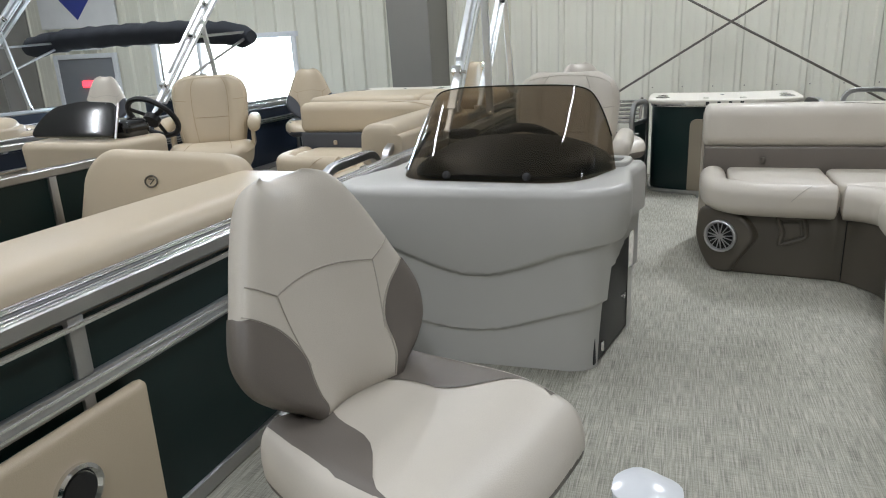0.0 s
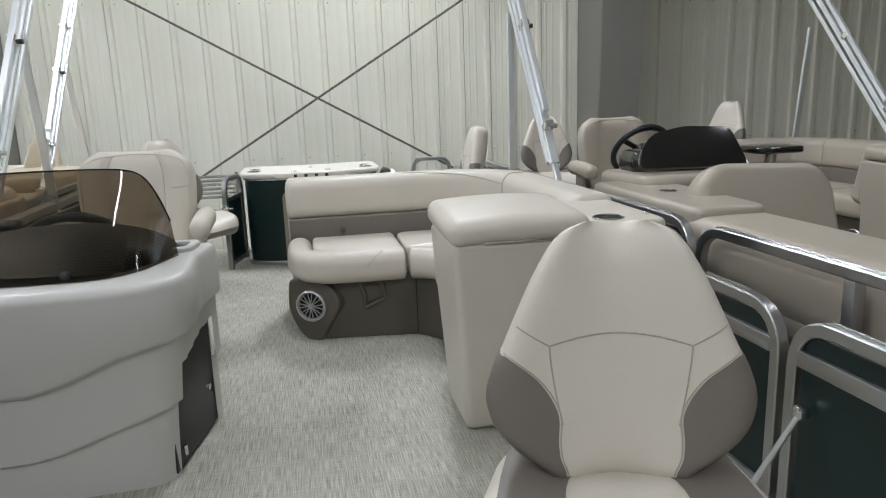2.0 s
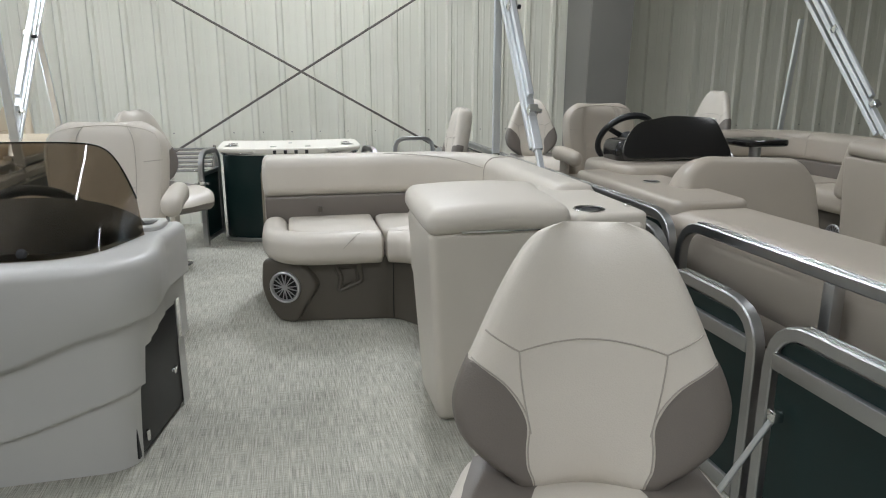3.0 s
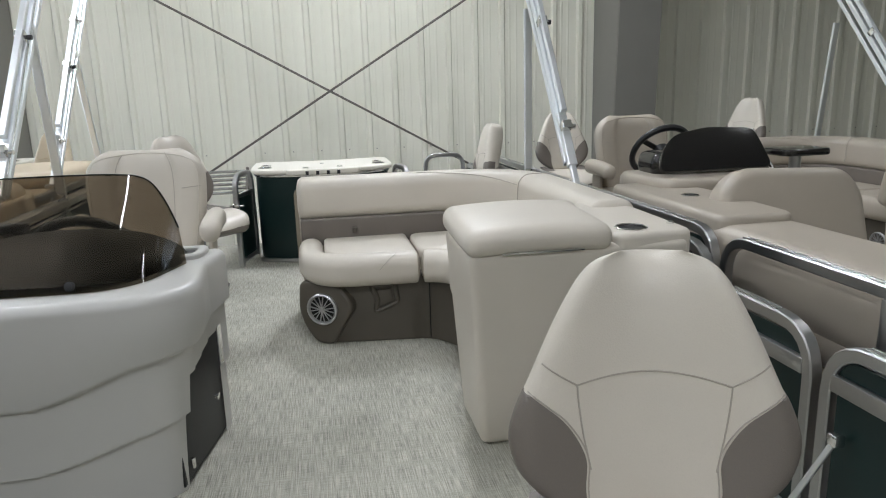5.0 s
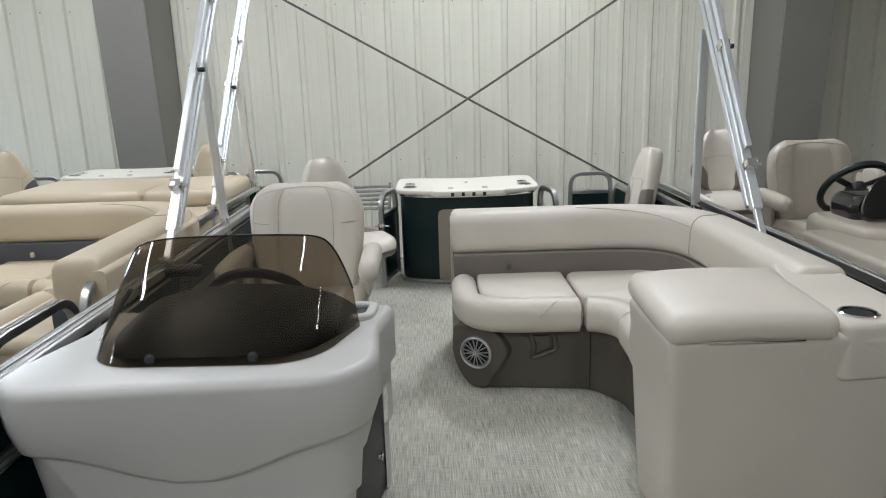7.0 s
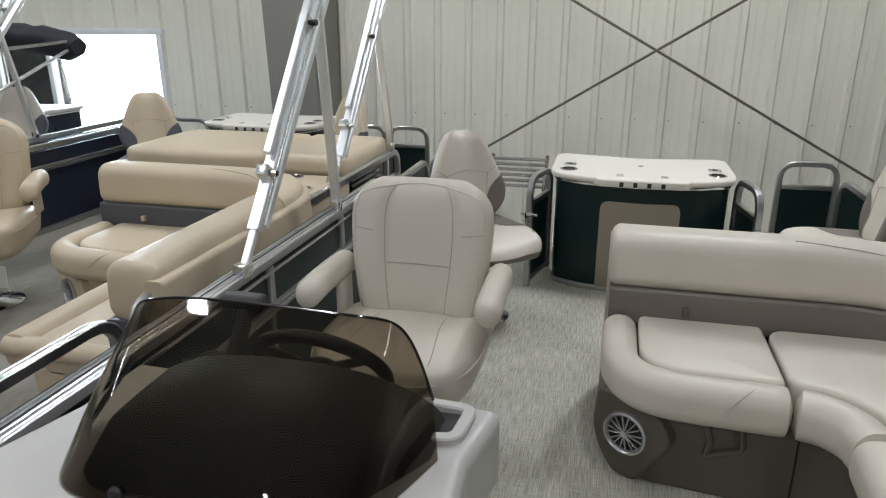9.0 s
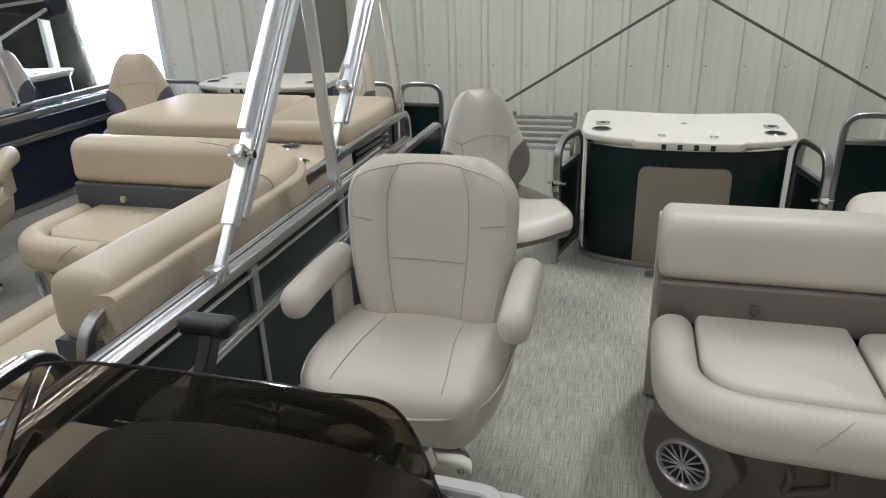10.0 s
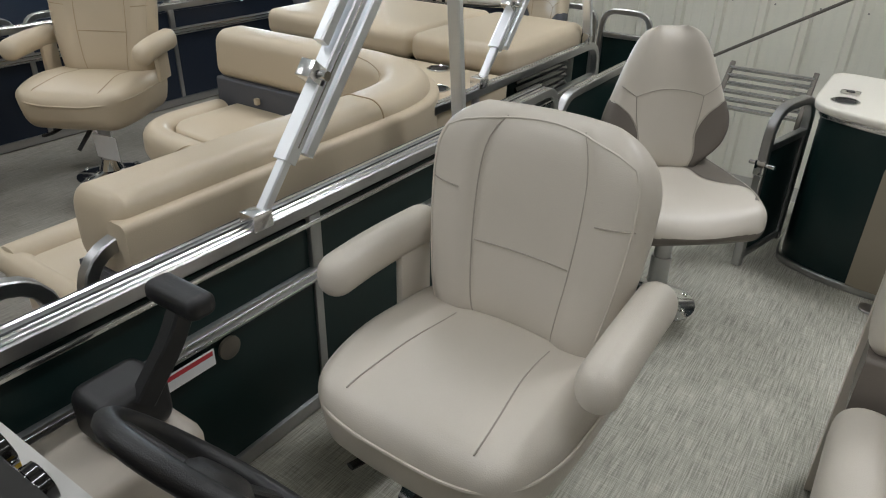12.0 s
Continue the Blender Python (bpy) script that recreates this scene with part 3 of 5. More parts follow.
def fishing_chair(m, vinyl, accent, seam, label, group, seat_h=0.40, hgt=0.50, wide=1.0, recline=11):
    """Low fishing chair on a post, front towards -y."""
    t = thing("fishing_chair", m, label, "chair", group)
    pedestal(t, seat_h - 0.135, 0.15)

    # seat: a rounded pan, lifted at the sides
    def seat_shape(x, y, z):
        k = max(0.0, (z - (seat_h - 0.11)) / 0.11)
        taper = 1 - 0.18 * max(0, (y + 0.02) / 0.24) - 0.10 * max(0, (-y - 0.08) / 0.16)
        lift = 0.035 * (x / 0.24) ** 2 * k - 0.02 * max(0, (-y - 0.1) / 0.12) ** 2 * k + 0.012 * k * max(0, y / 0.2)
        return (x * taper, y, z + lift)
    bm = soft(-0.245, 0.245, -0.24, 0.22, seat_h - 0.11, seat_h, 0.05, puff=0.014, n=12, shape=seat_shape)
    low = bmesh.new()
    split(bm, low, lambda c: c.z < seat_h - 0.062)
    part("seat_cushion", bm, vinyl, t)
    part("seat_pan", low, accent, t, "darker vinyl band round the seat")
    for sgn in (-1, 1):
        pat = bmesh.new()
        rows = []
        for i in range(15):
            y = 0.19 - 0.36 * i / 14
            k = i / 14
            inner = 0.045 + 0.145 * (0.5 - 0.5 * math.cos(min(1, k * 1.25) * math.pi)) + 0.03 * math.sin(k * 9)
            row = []
            for j in range(9):
                x = sgn * (inner + (0.222 - inner) * j / 8)
                g = max(0, 1 - (x / 0.245) ** 2) * max(0, 1 - ((y + 0.01) / 0.23) ** 2)
                drop = 0.05 - math.sqrt(max(0, 0.05 ** 2 - max(0, abs(x) - 0.195) ** 2))
                row.append(pat.verts.new(Vector(seat_shape(x, y, seat_h - drop + 0.014 * g)) + Vector((0, 0, 0.002))))
            rows.append(row)
        for r0, r1 in zip(rows, rows[1:]):
            for j in range(8):
                pat.faces.new((r0[j], r0[j + 1], r1[j + 1], r1[j]))
        part("seat_insert", pat, accent, t, "grey vinyl seat insert")
    for s in (-1, 1):
        part("hinge", box(s * 0.13 - 0.015, s * 0.13 + 0.015, 0.15, 0.215, seat_h - 0.08, seat_h + 0.03, 0.006), ALU, t)

    def width(v):
        return wide * 0.465 * eased(v, BACK_SHAPE)
    spec = padded(hgt, width, 0.062, 0.045, nu=44, nv=44, bow=0.055)
    tilt = Matrix.Translation((0, 0.185, seat_h - 0.005)) @ Matrix.Rotation(radians(-recline), 4, "X")

    panel_parts(spec, ("backrest",), lambda u, v, f: "backrest", t, {"backrest": (vinyl, "")}, tilt)
    for sgn in (-1, 1):
        part("side_insert", insert(spec, sgn, tilt), accent, t, "grey vinyl side insert")
    seam_line(spec, [(-0.60 + 1.20 * i / 24, 0.535 + 0.045 * (1 - ((i - 12) / 12) ** 2)) for i in range(25)], t, tilt, seam, 0.0014)
    for s in (-1, 1):
        seam_line(spec, [(s * (0.60 + 0.35 * i / 10), 0.535 + 0.075 * i / 10) for i in range(11)], t, tilt, seam, 0.0014)
        seam_line(spec, [(s * (0.60 - 0.15 * math.sin(i / 10 * 1.57)), 0.535 - 0.30 * i / 10) for i in range(11)], t, tilt, seam, 0.0014)
        seam_line(spec, [(s * (min(0.985, eased(0.03 + 0.48 * i / 24, INSERT_EDGE)) - 0.012), 0.03 + 0.48 * i / 24) for i in range(25)], t, tilt, seam, 0.0012)
    return t


def split(bm, other, test):
    """Moves the faces whose centre passes the test into another bmesh."""
    made = {}
    gone = []
    for f in bm.faces:
        if test(f.calc_center_median()):
            vs = []
            for v in f.verts:
                if v not in made:
                    made[v] = other.verts.new(v.co)
                vs.append(made[v])
            other.faces.new(vs)
            gone.append(f)
    bmesh.ops.delete(bm, geom=gone, context="FACES")


def helm_chair(m, vinyl, seam, label, group, seat_h=0.47):
    """Captain's chair with padded arms, front towards -y."""
    t = thing("captains_chair", m, label, "chair", group)
    pedestal(t, seat_h - 0.21)

    def seat_shape(x, y, z):
        k = max(0.0, min(1.0, (z - (seat_h - 0.19)) / 0.19))
        front = max(0, (-y - 0.05) / 0.22)
        wid = 1 - 0.16 * front ** 2 - 0.10 * (1 - k)
        bol = 0.035 * max(0, abs(x) / 0.28 - 0.45) * k
        return (x * wid, y * (0.93 + 0.07 * k), z + bol - 0.018 * front * k - 0.02 * k * max(0, y / 0.25))
    part("seat", soft(-0.285, 0.285, -0.27, 0.25, seat_h - 0.19, seat_h, 0.065, puff=0.016, n=12, shape=seat_shape), vinyl, t)
    # piping that follows the front of the seat
    zp = seat_h - 0.050
    rim = fillet([(-0.285, 0.12, 0), (-0.285, -0.27, 0), (0.285, -0.27, 0), (0.285, 0.12, 0)], 0.11, 12)
    pts = []
    for p, q in zip(rim, rim[1:]):
        n = max(1, int((q - p).length / 0.03))
        pts += [p + (q - p) * (i / n) for i in range(n)]
    pipe = []
    for p in pts:
        k = 1 + 0.055 * (1 - min(1, abs(p.x) / 0.285) ** 2 * min(1, abs(p.y + 0.01) / 0.26) ** 2)
        pipe.append(seat_shape(p.x * k, p.y * k, zp))
    part("piping", sweep(pipe, disc(0.004, 6)), vinyl, t, "raised vinyl piping")
    for s in (-1, 1):
        pts = []
        for i in range(21):
            k = i / 20
            x, y = s * (0.125 + 0.05 * k ** 2), 0.12 - 0.35 * k
            g = max(0, 1 - (x / 0.285) ** 2) * max(0, 1 - ((y + 0.01) / 0.26) ** 2)
            drop = 0.065 - math.sqrt(max(0, 0.065 ** 2 - max(0, -y - 0.215) ** 2))
            pts.append(Vector(seat_shape(x, y, seat_h + 0.016 * g - drop)) + Vector((0, 0, 0.0004)))
        part("seam", sweep(pts, disc(0.002, 6)), seam, t, "fine stitched seam")

    def width(v):
        if v < 0.72:
            return 0.44 + 0.10 * math.sin(v / 0.72 * math.pi / 2)
        k = (v - 0.72) / 0.28
        return (0.54 - 0.10 * k * k) * (1 - 0.5 * k ** 4) ** 0.5
    spec = padded(0.54, width, 0.085, 0.05, nu=40, nv=40, bow=0.05, lift=lambda u, v: 0.016 * min(1, max(0, (abs(u) - 0.46) / 0.12)))
    tilt = Matrix.Translation((0, 0.235, seat_h - 0.06)) @ Matrix.Rotation(radians(-9), 4, "X")
    panel_parts(spec, ("backrest",), lambda u, v, f: "backrest", t, {"backrest": (vinyl, "")}, tilt)
    for s in (-1, 1):
        seam_line(spec, [(s * (0.46 + 0.02 * math.sin(i / 20 * 3.1)), 0.06 + 0.90 * i / 20) for i in range(21)], t, tilt, seam)
        seam_line(spec, [(s * (0.62 + 0.3 * i / 8), 0.64 + 0.015 * i / 8) for i in range(9)], t, tilt, seam)
    seam_line(spec, [(-0.46 + 0.92 * i / 12, 0.42) for i in range(13)], t, tilt, seam)
    outer = [(-0.90, 0.08 + 0.80 * i / 16) for i in range(16)] + [(-0.90 + 1.80 * i / 16, 0.88 + 0.085 * math.sin(math.pi * i / 16) ** 0.5) for i in range(17)] + [(0.90, 0.88 - 0.80 * i / 16) for i in range(1, 17)]
    seam_line(spec, outer, t, tilt, vinyl, 0.003)
    for s in (-1, 1):
        def arm_shape(x, y, z):
            k = (y + 0.20) / 0.42
            return (x + s * 0.015 * (1 - k), y, z - 0.03 * (1 - k) + 0.012 * math.sin(k * 3.1))
        part("armrest", soft(s * 0.305 - 0.045, s * 0.305 + 0.045, -0.12, 0.26, seat_h + 0.095, seat_h + 0.195, 0.044, n=8, shape=arm_shape), vinyl, t, "padded vinyl armrest")
        part("arm_bracket", box(s * 0.285 - 0.012, s * 0.285 + 0.012, 0.10, 0.22, seat_h - 0.04, seat_h + 0.12, 0.01), vinyl, t)
    part("slide_lever", tube([(-0.10, -0.10, seat_h - 0.2), (-0.14, -0.19, seat_h - 0.225), (-0.15, -0.24, seat_h - 0.22)], 0.022, 0.012, 0.02), BLACK, t, "black slide lever")
    part("swivel_lever", tube([(0.02, -0.10, seat_h - 0.2), (0.0, -0.17, seat_h - 0.26), (-0.02, -0.20, seat_h - 0.30)], 0.026, 0.012, 0.02), BLACK, t, "black swivel lever")
    return t


# ---- the boat that is walked through ----
DECK_L, DECK_R = -0.93, 1.70
deck(DECK_L, DECK_R, -1.2, 6.0, FLOOR, "light grey woven vinyl pontoon boat deck")
fence(-0.91, -0.6, 2.02, 0.66, "port railings", posts=(0.35, 1.04), mid=0.47, wing=True)
fence(-0.91, 2.02, 5.0, 0.66, "port railings", posts=(2.75, 3.59, 4.3), mid=0.45, wing=True)
fence(-0.91, 5.02, 5.9, 0.60, "port railings", mid=0.0, r0=0.14)
fence(1.68, 2.24, 5.0, 0.67, "starboard railings", posts=(3.0, 3.9), mid=0.47, r0=0.13)
fence(1.66, 1.72, 2.22, 0.575, "starboard railings", mid=0.46, r0=0.13, label="narrow aluminium railing section with dark green panel")
fence(1.66, 0.75, 1.69, 0.575, "starboard railings", mid=0.46, r0=0.13, label="aluminium side gate with dark green panel")
fence(1.66, -0.9, 0.72, 0.575, "starboard railings", mid=0.46, r0=0.13)
fence(1.68, 5.02, 5.9, 0.60, "starboard railings", mid=0.0, r0=0.14)
bimini_leg((3.42, 0.66), (4.75, 2.28), (4.28, 0.66), (4.18, 1.57), -0.91, "bimini frame of the boat")
bimini_leg((3.42, 0.67), (4.6, 2.34), (4.23, 0.67), (4.24, 1.62), 1.69, "bimini frame of the boat")
bimini_canvas(-0.95, 1.73, 4.72, 2.05, 0.55, "bimini frame of the boat", r=0.09)

stay = thing("gate_stay", Matrix(), "thin aluminium stay rod that props the side gate", "rod")
part("rod", rod((1.625, 1.60, 0.335), (1.50, 1.68, 0.012), 0.008), ALU_TUBE, stay)
part("end_fitting", box(1.612, 1.642, 1.585, 1.615, 0.32, 0.35, 0.005), CHROME, stay, "chrome end fitting")
part("foot_pad", lathe([(0.022, 0), (0.022, 0.006), (0.012, 0.014)], 14, at=(1.50, 1.68, 0)), CHROME, stay)

pod = thing("storage_pod", pose(-0.882, 0, 0), "tan moulded storage pod with a round cup well against the railing", "pod")
part("shell", box(-0.008, 0.03, 0.15, 1.16, 0.0, 0.435, 0.02, 3), VINYL_TAN, pod)
part("bezel", moved(lathe([(0.058, 0.0), (0.058, 0.010), (0.05, 0.014), (0.042, 0.006), (0.001, 0.005)]), pose(0.03, 0.93, 0.30, 0, 90)), CHROME, pod, "chrome ring")
part("well", moved(lathe([(0.040, 0.006), (0.040, 0.0095), (0.001, 0.010)]), pose(0.03, 0.93, 0.30, 0, 90)), BLACK, pod, "black well")
helm_chair(pose(-0.352, 3.50, 0, 0, 0, -1), VINYL, SEAM, "cream vinyl captain's chair with armrests on a chrome pedestal", "captain's chairs")
fishing_chair(pose(-0.30, 4.72, 0, 0, 0, 42), VINYL, VINYL_GREY, SEAM, "cream and grey fishing chair at the stern", "fishing chairs", seat_h=0.46)
fishing_chair(pose(1.41, 4.92, 0, 0, 0, -94), VINYL, VINYL_GREY, SEAM, "cream and grey fishing chair beside the stern gate", "fishing chairs", seat_h=0.46)
fishing_chair(pose(0.89, 1.05, 0, 0, 0, -16), VINYL, VINYL_GREY, SEAM, "cream and grey fishing chair beside the side gate", "fishing chairs", seat_h=0.485, hgt=0.445, wide=0.95)
fishing_chair(pose(-0.19, 1.10, 0, 0, 0, 72), VINYL, VINYL_GREY, SEAM, "cream and grey fishing chair in front of the console", "fishing chairs", seat_h=0.45, hgt=0.46, recline=21)


# ---- the helm ----
def console():
    c = thing("helm_console", Matrix(), "cream moulded helm console with wave-shaped creases", "console")
    plan = fillet([(-0.80, 2.74, 0), (-0.80, 2.245, 0), (-0.79, 2.235, 0), (-0.015, 2.265, 0), (0.075, 2.74, 0)], 0.10, 10)
    # even steps along the plan
    pts = []
    for a, b in zip(plan, plan[1:]):
        n = max(1, int((b - a).length / 0.012))
        pts += [a + (b - a) * (i / n) for i in range(n)]
    pts.append(plan[-1])
    nz = 74
    top = 0.635

    def off(p, z):
        front = max(0.0, min(1.0, (2.55 - p.y) / 0.25))
        x = max(-0.8, min(0.05, p.x))
        w = (x + 0.8) / 0.85
        dip = 0.5 - 0.5 * math.cos(2 * math.pi * w ** 0.92)
        z1 = 0.462 - 0.112 * dip + 0.02 * w
        z2 = 0.175 + 0.085 * w - 0.075 * dip
        o = 0.07 * (z / top) ** 1.5 * front
        o += 0.021 * max(0, min(1, (z - z1) / 0.008 + 0.5)) + 0.017 * max(0, min(1, (z - z2) / 0.008 + 0.5))
        o += 0.012 * math.sin(math.pi * min(1, max(0, (z - z1) / (top - z1)))) * front
        return o, z2
    nor = []
    for i, p in enumerate(pts):
        d = pts[min(i + 1, len(pts) - 1)] - pts[max(i - 1, 0)]
        nor.append(Vector((d.y, -d.x, 0)).normalized() * (1 if d.length else 1))
    mid = Vector((-0.4, 2.6, 0))
    nor = [n if n.dot(p - mid) > 0 else -n for n, p in zip(nor, pts)]

    def hole(p, z):
        return p.x > -0.03 and 2.335 < p.y < 2.675 and z < 0.375 + 0.10 * (p.y - 2.3) and p.y > 2.335 + 0.05 * max(0, z - 0.30) ** 2
    up, low = bmesh.new(), bmesh.new()
    rings = []
    levels = [top * j / nz for j in range(nz + 1)]
    for bm, keep in ((up, 1), (low, 0)):
        grid = []
        for z in levels:
            row = []
            for p, n in zip(pts, nor):
                o, z2 = off(p, z)
                row.append(bm.verts.new((p.x + n.x * o, p.y + n.y * o, z)))
            grid.append(row)
        for j in range(nz):
            for i in range(len(pts) - 1):
                z = (levels[j] + levels[j + 1]) / 2
                p = (pts[i] + pts[i + 1]) / 2
                if hole(p, z):
                    continue
                if (z > off(p, z)[1]) == bool(keep):
                    bm.faces.new((grid[j][i], grid[j][i + 1], grid[j + 1][i + 1], grid[j + 1][i]))
        if keep:
            last = grid[-1]
            for k in range(1, 6):
                a = k / 5 * math.pi / 2
                ring = []
                for p, n in zip(pts, nor):
                    o = off(p, top)[0] - 0.03 * (1 - math.cos(a))
                    ring.append(bm.verts.new((p.x + n.x * o, p.y + n.y * o, top + 0.03 * math.sin(a))))
                for i in range(len(pts) - 1):
                    bm.faces.new((last[i], last[i + 1], ring[i + 1], ring[i]))
                last = ring
            bm.faces.new(last)
        loose = [v for v in bm.verts if not v.link_faces]
        bmesh.ops.delete(bm, geom=loose, context="VERTS")
    part("shell", up, CONSOLE, c)
    part("skirt", low, CONSOLE, c, "shadowed lower skirt of the console")
    part("back_wall", box(-0.79, 0.06, 2.72, 2.735, 0, 0.655, 0.003), CONSOLE, c)
    door = part("door", moved(box(-0.004, 0.004, -0.20, 0.20, 0.012, 0.43, 0.003), pose(0.02, 2.5, 0, 0, 0, -11)), BLACK, c, "recessed dark storage door")
    part("latch", rod((0.03, 2.62, 0.165), (0.056, 2.62, 0.165), 0.011), CHROME, door, "chrome latch")
    part("latch_lever", box(0.052, 0.060, 2.605, 2.645, 0.158, 0.172, 0.002), CHROME, door)
    part("hinge", box(0.0, 0.012, 2.345, 2.36, 0.05, 0.085, 0.003), CHROME, door, "chrome hinge")
    # cup tray at the aft corner
    part("tray", box(-0.07, 0.035, 2.60, 2.70, 0.664, 0.672, 0.003), BLACK, c, "black tray recess")
    rim = [(-0.09, 2.58, 0.672), (0.04, 2.60, 0.672), (0.052, 2.72, 0.672), (-0.06, 2.725, 0.672)]
    part("tray_rim", sweep(fillet(rim, 0.03), rect(0.03, 0.02), closed=False), CONSOLE, c)
    return c


def windshield():
    w = thing("windshield", Matrix(), "curved smoked acrylic windshield on the console", "windshield")
    base = fillet([(-0.745, 2.46, 0), (-0.675, 2.265, 0), (-0.08, 2.245, 0), (0.02, 2.53, 0)], 0.16, 10)
    topc = fillet([(-0.66, 2.67, 0), (-0.63, 2.55, 0), (-0.11, 2.55, 0), (-0.04, 2.69, 0)], 0.10, 10)

    def at(c, u):
        d = [0.0]
        for a, b in zip(c, c[1:]):
            d.append(d[-1] + (b - a).length)
        s = u * d[-1]
        for i in range(len(c) - 1):
            if s <= d[i + 1] + 1e-9:
                return c[i].lerp(c[i + 1], (s - d[i]) / max(1e-9, d[i + 1] - d[i]))
        return c[-1]
    nu, nv = 60, 14
    bm = bmesh.new()
    faces = []
    for s in (0.0, 0.004):
        rows = []
        for i in range(nu + 1):
            u = i / nu
            e = abs(2 * u - 1)
            h = 0.285 * (1 - e ** 7 * 0.62) * (0.97 + 0.03 * (1 - e * e))
            a, b = at(base, u), at(topc, u)
            row = []
            for j in range(nv + 1):
                v = j / nv * h / 0.285
                p = a.lerp(b, v * 0.93 + 0.07 * v * v)
                row.append(bm.verts.new((p.x, p.y + s - 0.012 * math.sin(v * 3.1), 0.667 + 0.293 * v)))
            rows.append(row)
        faces.append(rows)
        for i in range(nu):
            for j in range(nv):
                bm.faces.new((rows[i][j], rows[i + 1][j], rows[i + 1][j + 1], rows[i][j + 1]))
    rim = []
    for rows in (faces[0],):
        rim = [r[-1].co.copy() for r in rows]
    part("screen", bm, SCREEN_TINT, w, "smoked brown acrylic sheet")
    part("edge", sweep([r + Vector((0, 0.002, 0)) for r in rim], disc(0.003, 6)), GLOSS, w)
    part("side_strip", sweep([v.co.copy() for v in []] or [Vector((-0.745, 2.46, 0.667)).lerp(Vector((-0.68, 2.56, 0.80)), i / 6) for i in range(7)], rect(0.006, 0.014, 0.001)), ALU_BRIGHT, w, "bright edge strip")
    for x, y in ((-0.52, 2.275), (-0.24, 2.268)):
        part("screw", moved(lathe([(0.014, 0), (0.014, 0.004), (0.009, 0.007), (0.009, 0.010), (0.004, 0.011)]), pose(x, y - 0.004, 0.685, 75)), BLACK, w, "black thumb screw")
    return w


def dash():
    d = thing("dashboard", Matrix(), "black arched dashboard hood with gauges", "dashboard")
    # a low arch that fills the foot of the windshield and rises aft
    bm = bmesh.new()
    nu, nd = 40, 14
    rows = []
    for j in range(nd + 1):
        k = j / nd
        row = []
        for i in range(nu + 1):
            u = -1 + 2 * i / nu
            x0, x1 = -0.66 - 0.06 * min(1, k * 2.2), -0.10 + 0.105 * min(1, k * 1.8)
            y = 2.272 + 0.40 * k + 0.10 * (1 - k) * max(0.0, abs(u) - 0.55) ** 2 * 4
            h = (0.022 + 0.088 * math.sin(k * math.pi / 2)) * max(0.0, 1 - abs(u) ** 2.4) ** 0.62
            row.append(bm.verts.new(((x0 + x1) / 2 + u * (x1 - x0) / 2, y, 0.6635 + h)))
        rows.append(row)
    for r0, r1 in zip(rows, rows[1:]):
        for i in range(nu):
            bm.faces.new((r0[i], r0[i + 1], r1[i + 1], r1[i]))
    bm.faces.new(rows[-1])
    part("hood", bm, HOOD, d, "satin black arched hood")
    part("gauge_face", moved(box(-0.27, 0.25, -0.004, 0.004, 0.0, 0.07, 0.003), pose(-0.38, 2.69, 0.668, 8)), GLOSS, d, "black gauge panel")
    for i, x in enumerate((-0.60, -0.50, -0.36, -0.24)):
        part("gauge", moved(lathe([(0.03, 0), (0.03, 0.016), (0.026, 0.018), (0.024, 0.014)]), pose(x, 2.690, 0.705, -82)), GLOSS, d, "round gauge with a gloss black bezel")
    for i in range(5):
        part("switch", box(-0.66 + i * 0.03, -0.645 + i * 0.03, 2.700, 2.712, 0.672, 0.687, 0.002), CHROME if i % 2 else YELLOW, d)
    part("indicator", box(-0.61, -0.56, 2.672, 2.680, 0.733, 0.738, 0.001), BLUE_GLOW, d, "lit blue indicator")
    wh = thing("steering_wheel", pose(-0.37, 2.865, 0.65, -53, 0, 0), "black three-spoke steering wheel", "steering wheel")
    ring = [(0.17 * math.cos(2 * math.pi * i / 40), 0.17 * math.sin(2 * math.pi * i / 40), 0) for i in range(40)]
    part("rim", sweep(ring, disc(0.018, 10), closed=True), BLACK, wh)
    part("hub", lathe([(0.05, -0.03), (0.055, 0.0), (0.04, 0.012)]), BLACK, wh)
    part("column", rod((0, 0, -0.02), (0, 0, -0.17), 0.03), BLACK, wh)
    for a in (90, 210, 330):
        a = radians(a)
        part("spoke", tube([(0.03 * math.cos(a), 0.03 * math.sin(a), -0.005), (0.165 * math.cos(a), 0.165 * math.sin(a), 0)], 0.035, 0.012), BLACK, wh)
    th = thing("throttle", pose(-0.74, 2.93, 0.46), "black throttle lever on the helm side box", "throttle")
    part("side_box", box(-0.13, 0.10, -0.19, 0.10, -0.46, 0.02, 0.03, 3), CONSOLE_LOW, th, "beige side pod")
    part("body", soft(-0.07, 0.05, -0.06, 0.08, 0.02, 0.13, 0.03), BLACK, th)
    part("lever", tube([(0.04, 0.02, 0.10), (0.05, 0.09, 0.19), (0.05, 0.125, 0.25)], 0.034, 0.04, 0.03), BLACK, th, "black lever")
    part("grip", soft(-0.03, 0.11, 0.10, 0.16, 0.24, 0.285, 0.018), BLACK, th, "black T-shaped grip")
    st = thing("warning_sticker", pose(-0.884, 3.17, 0.40), "small white warning sticker with red print on the railing", "sticker")
    part("label", box(-0.001, 0.001, -0.08, 0.06, -0.022, 0.022), WHITE, st, smooth=False)
    part("print_bar", box(0.001, 0.0018, -0.075, 0.055, 0.006, 0.018), RED, st, smooth=False)
    hl = thing("hull_light", pose(-0.898, 3.28, 0.39, 0, 90), "small round grey light set in the railing panel", "light")
    part("bezel", lathe([(0.03, 0), (0.03, 0.008), (0.02, 0.012)]), PLASTIC_GREY, hl)


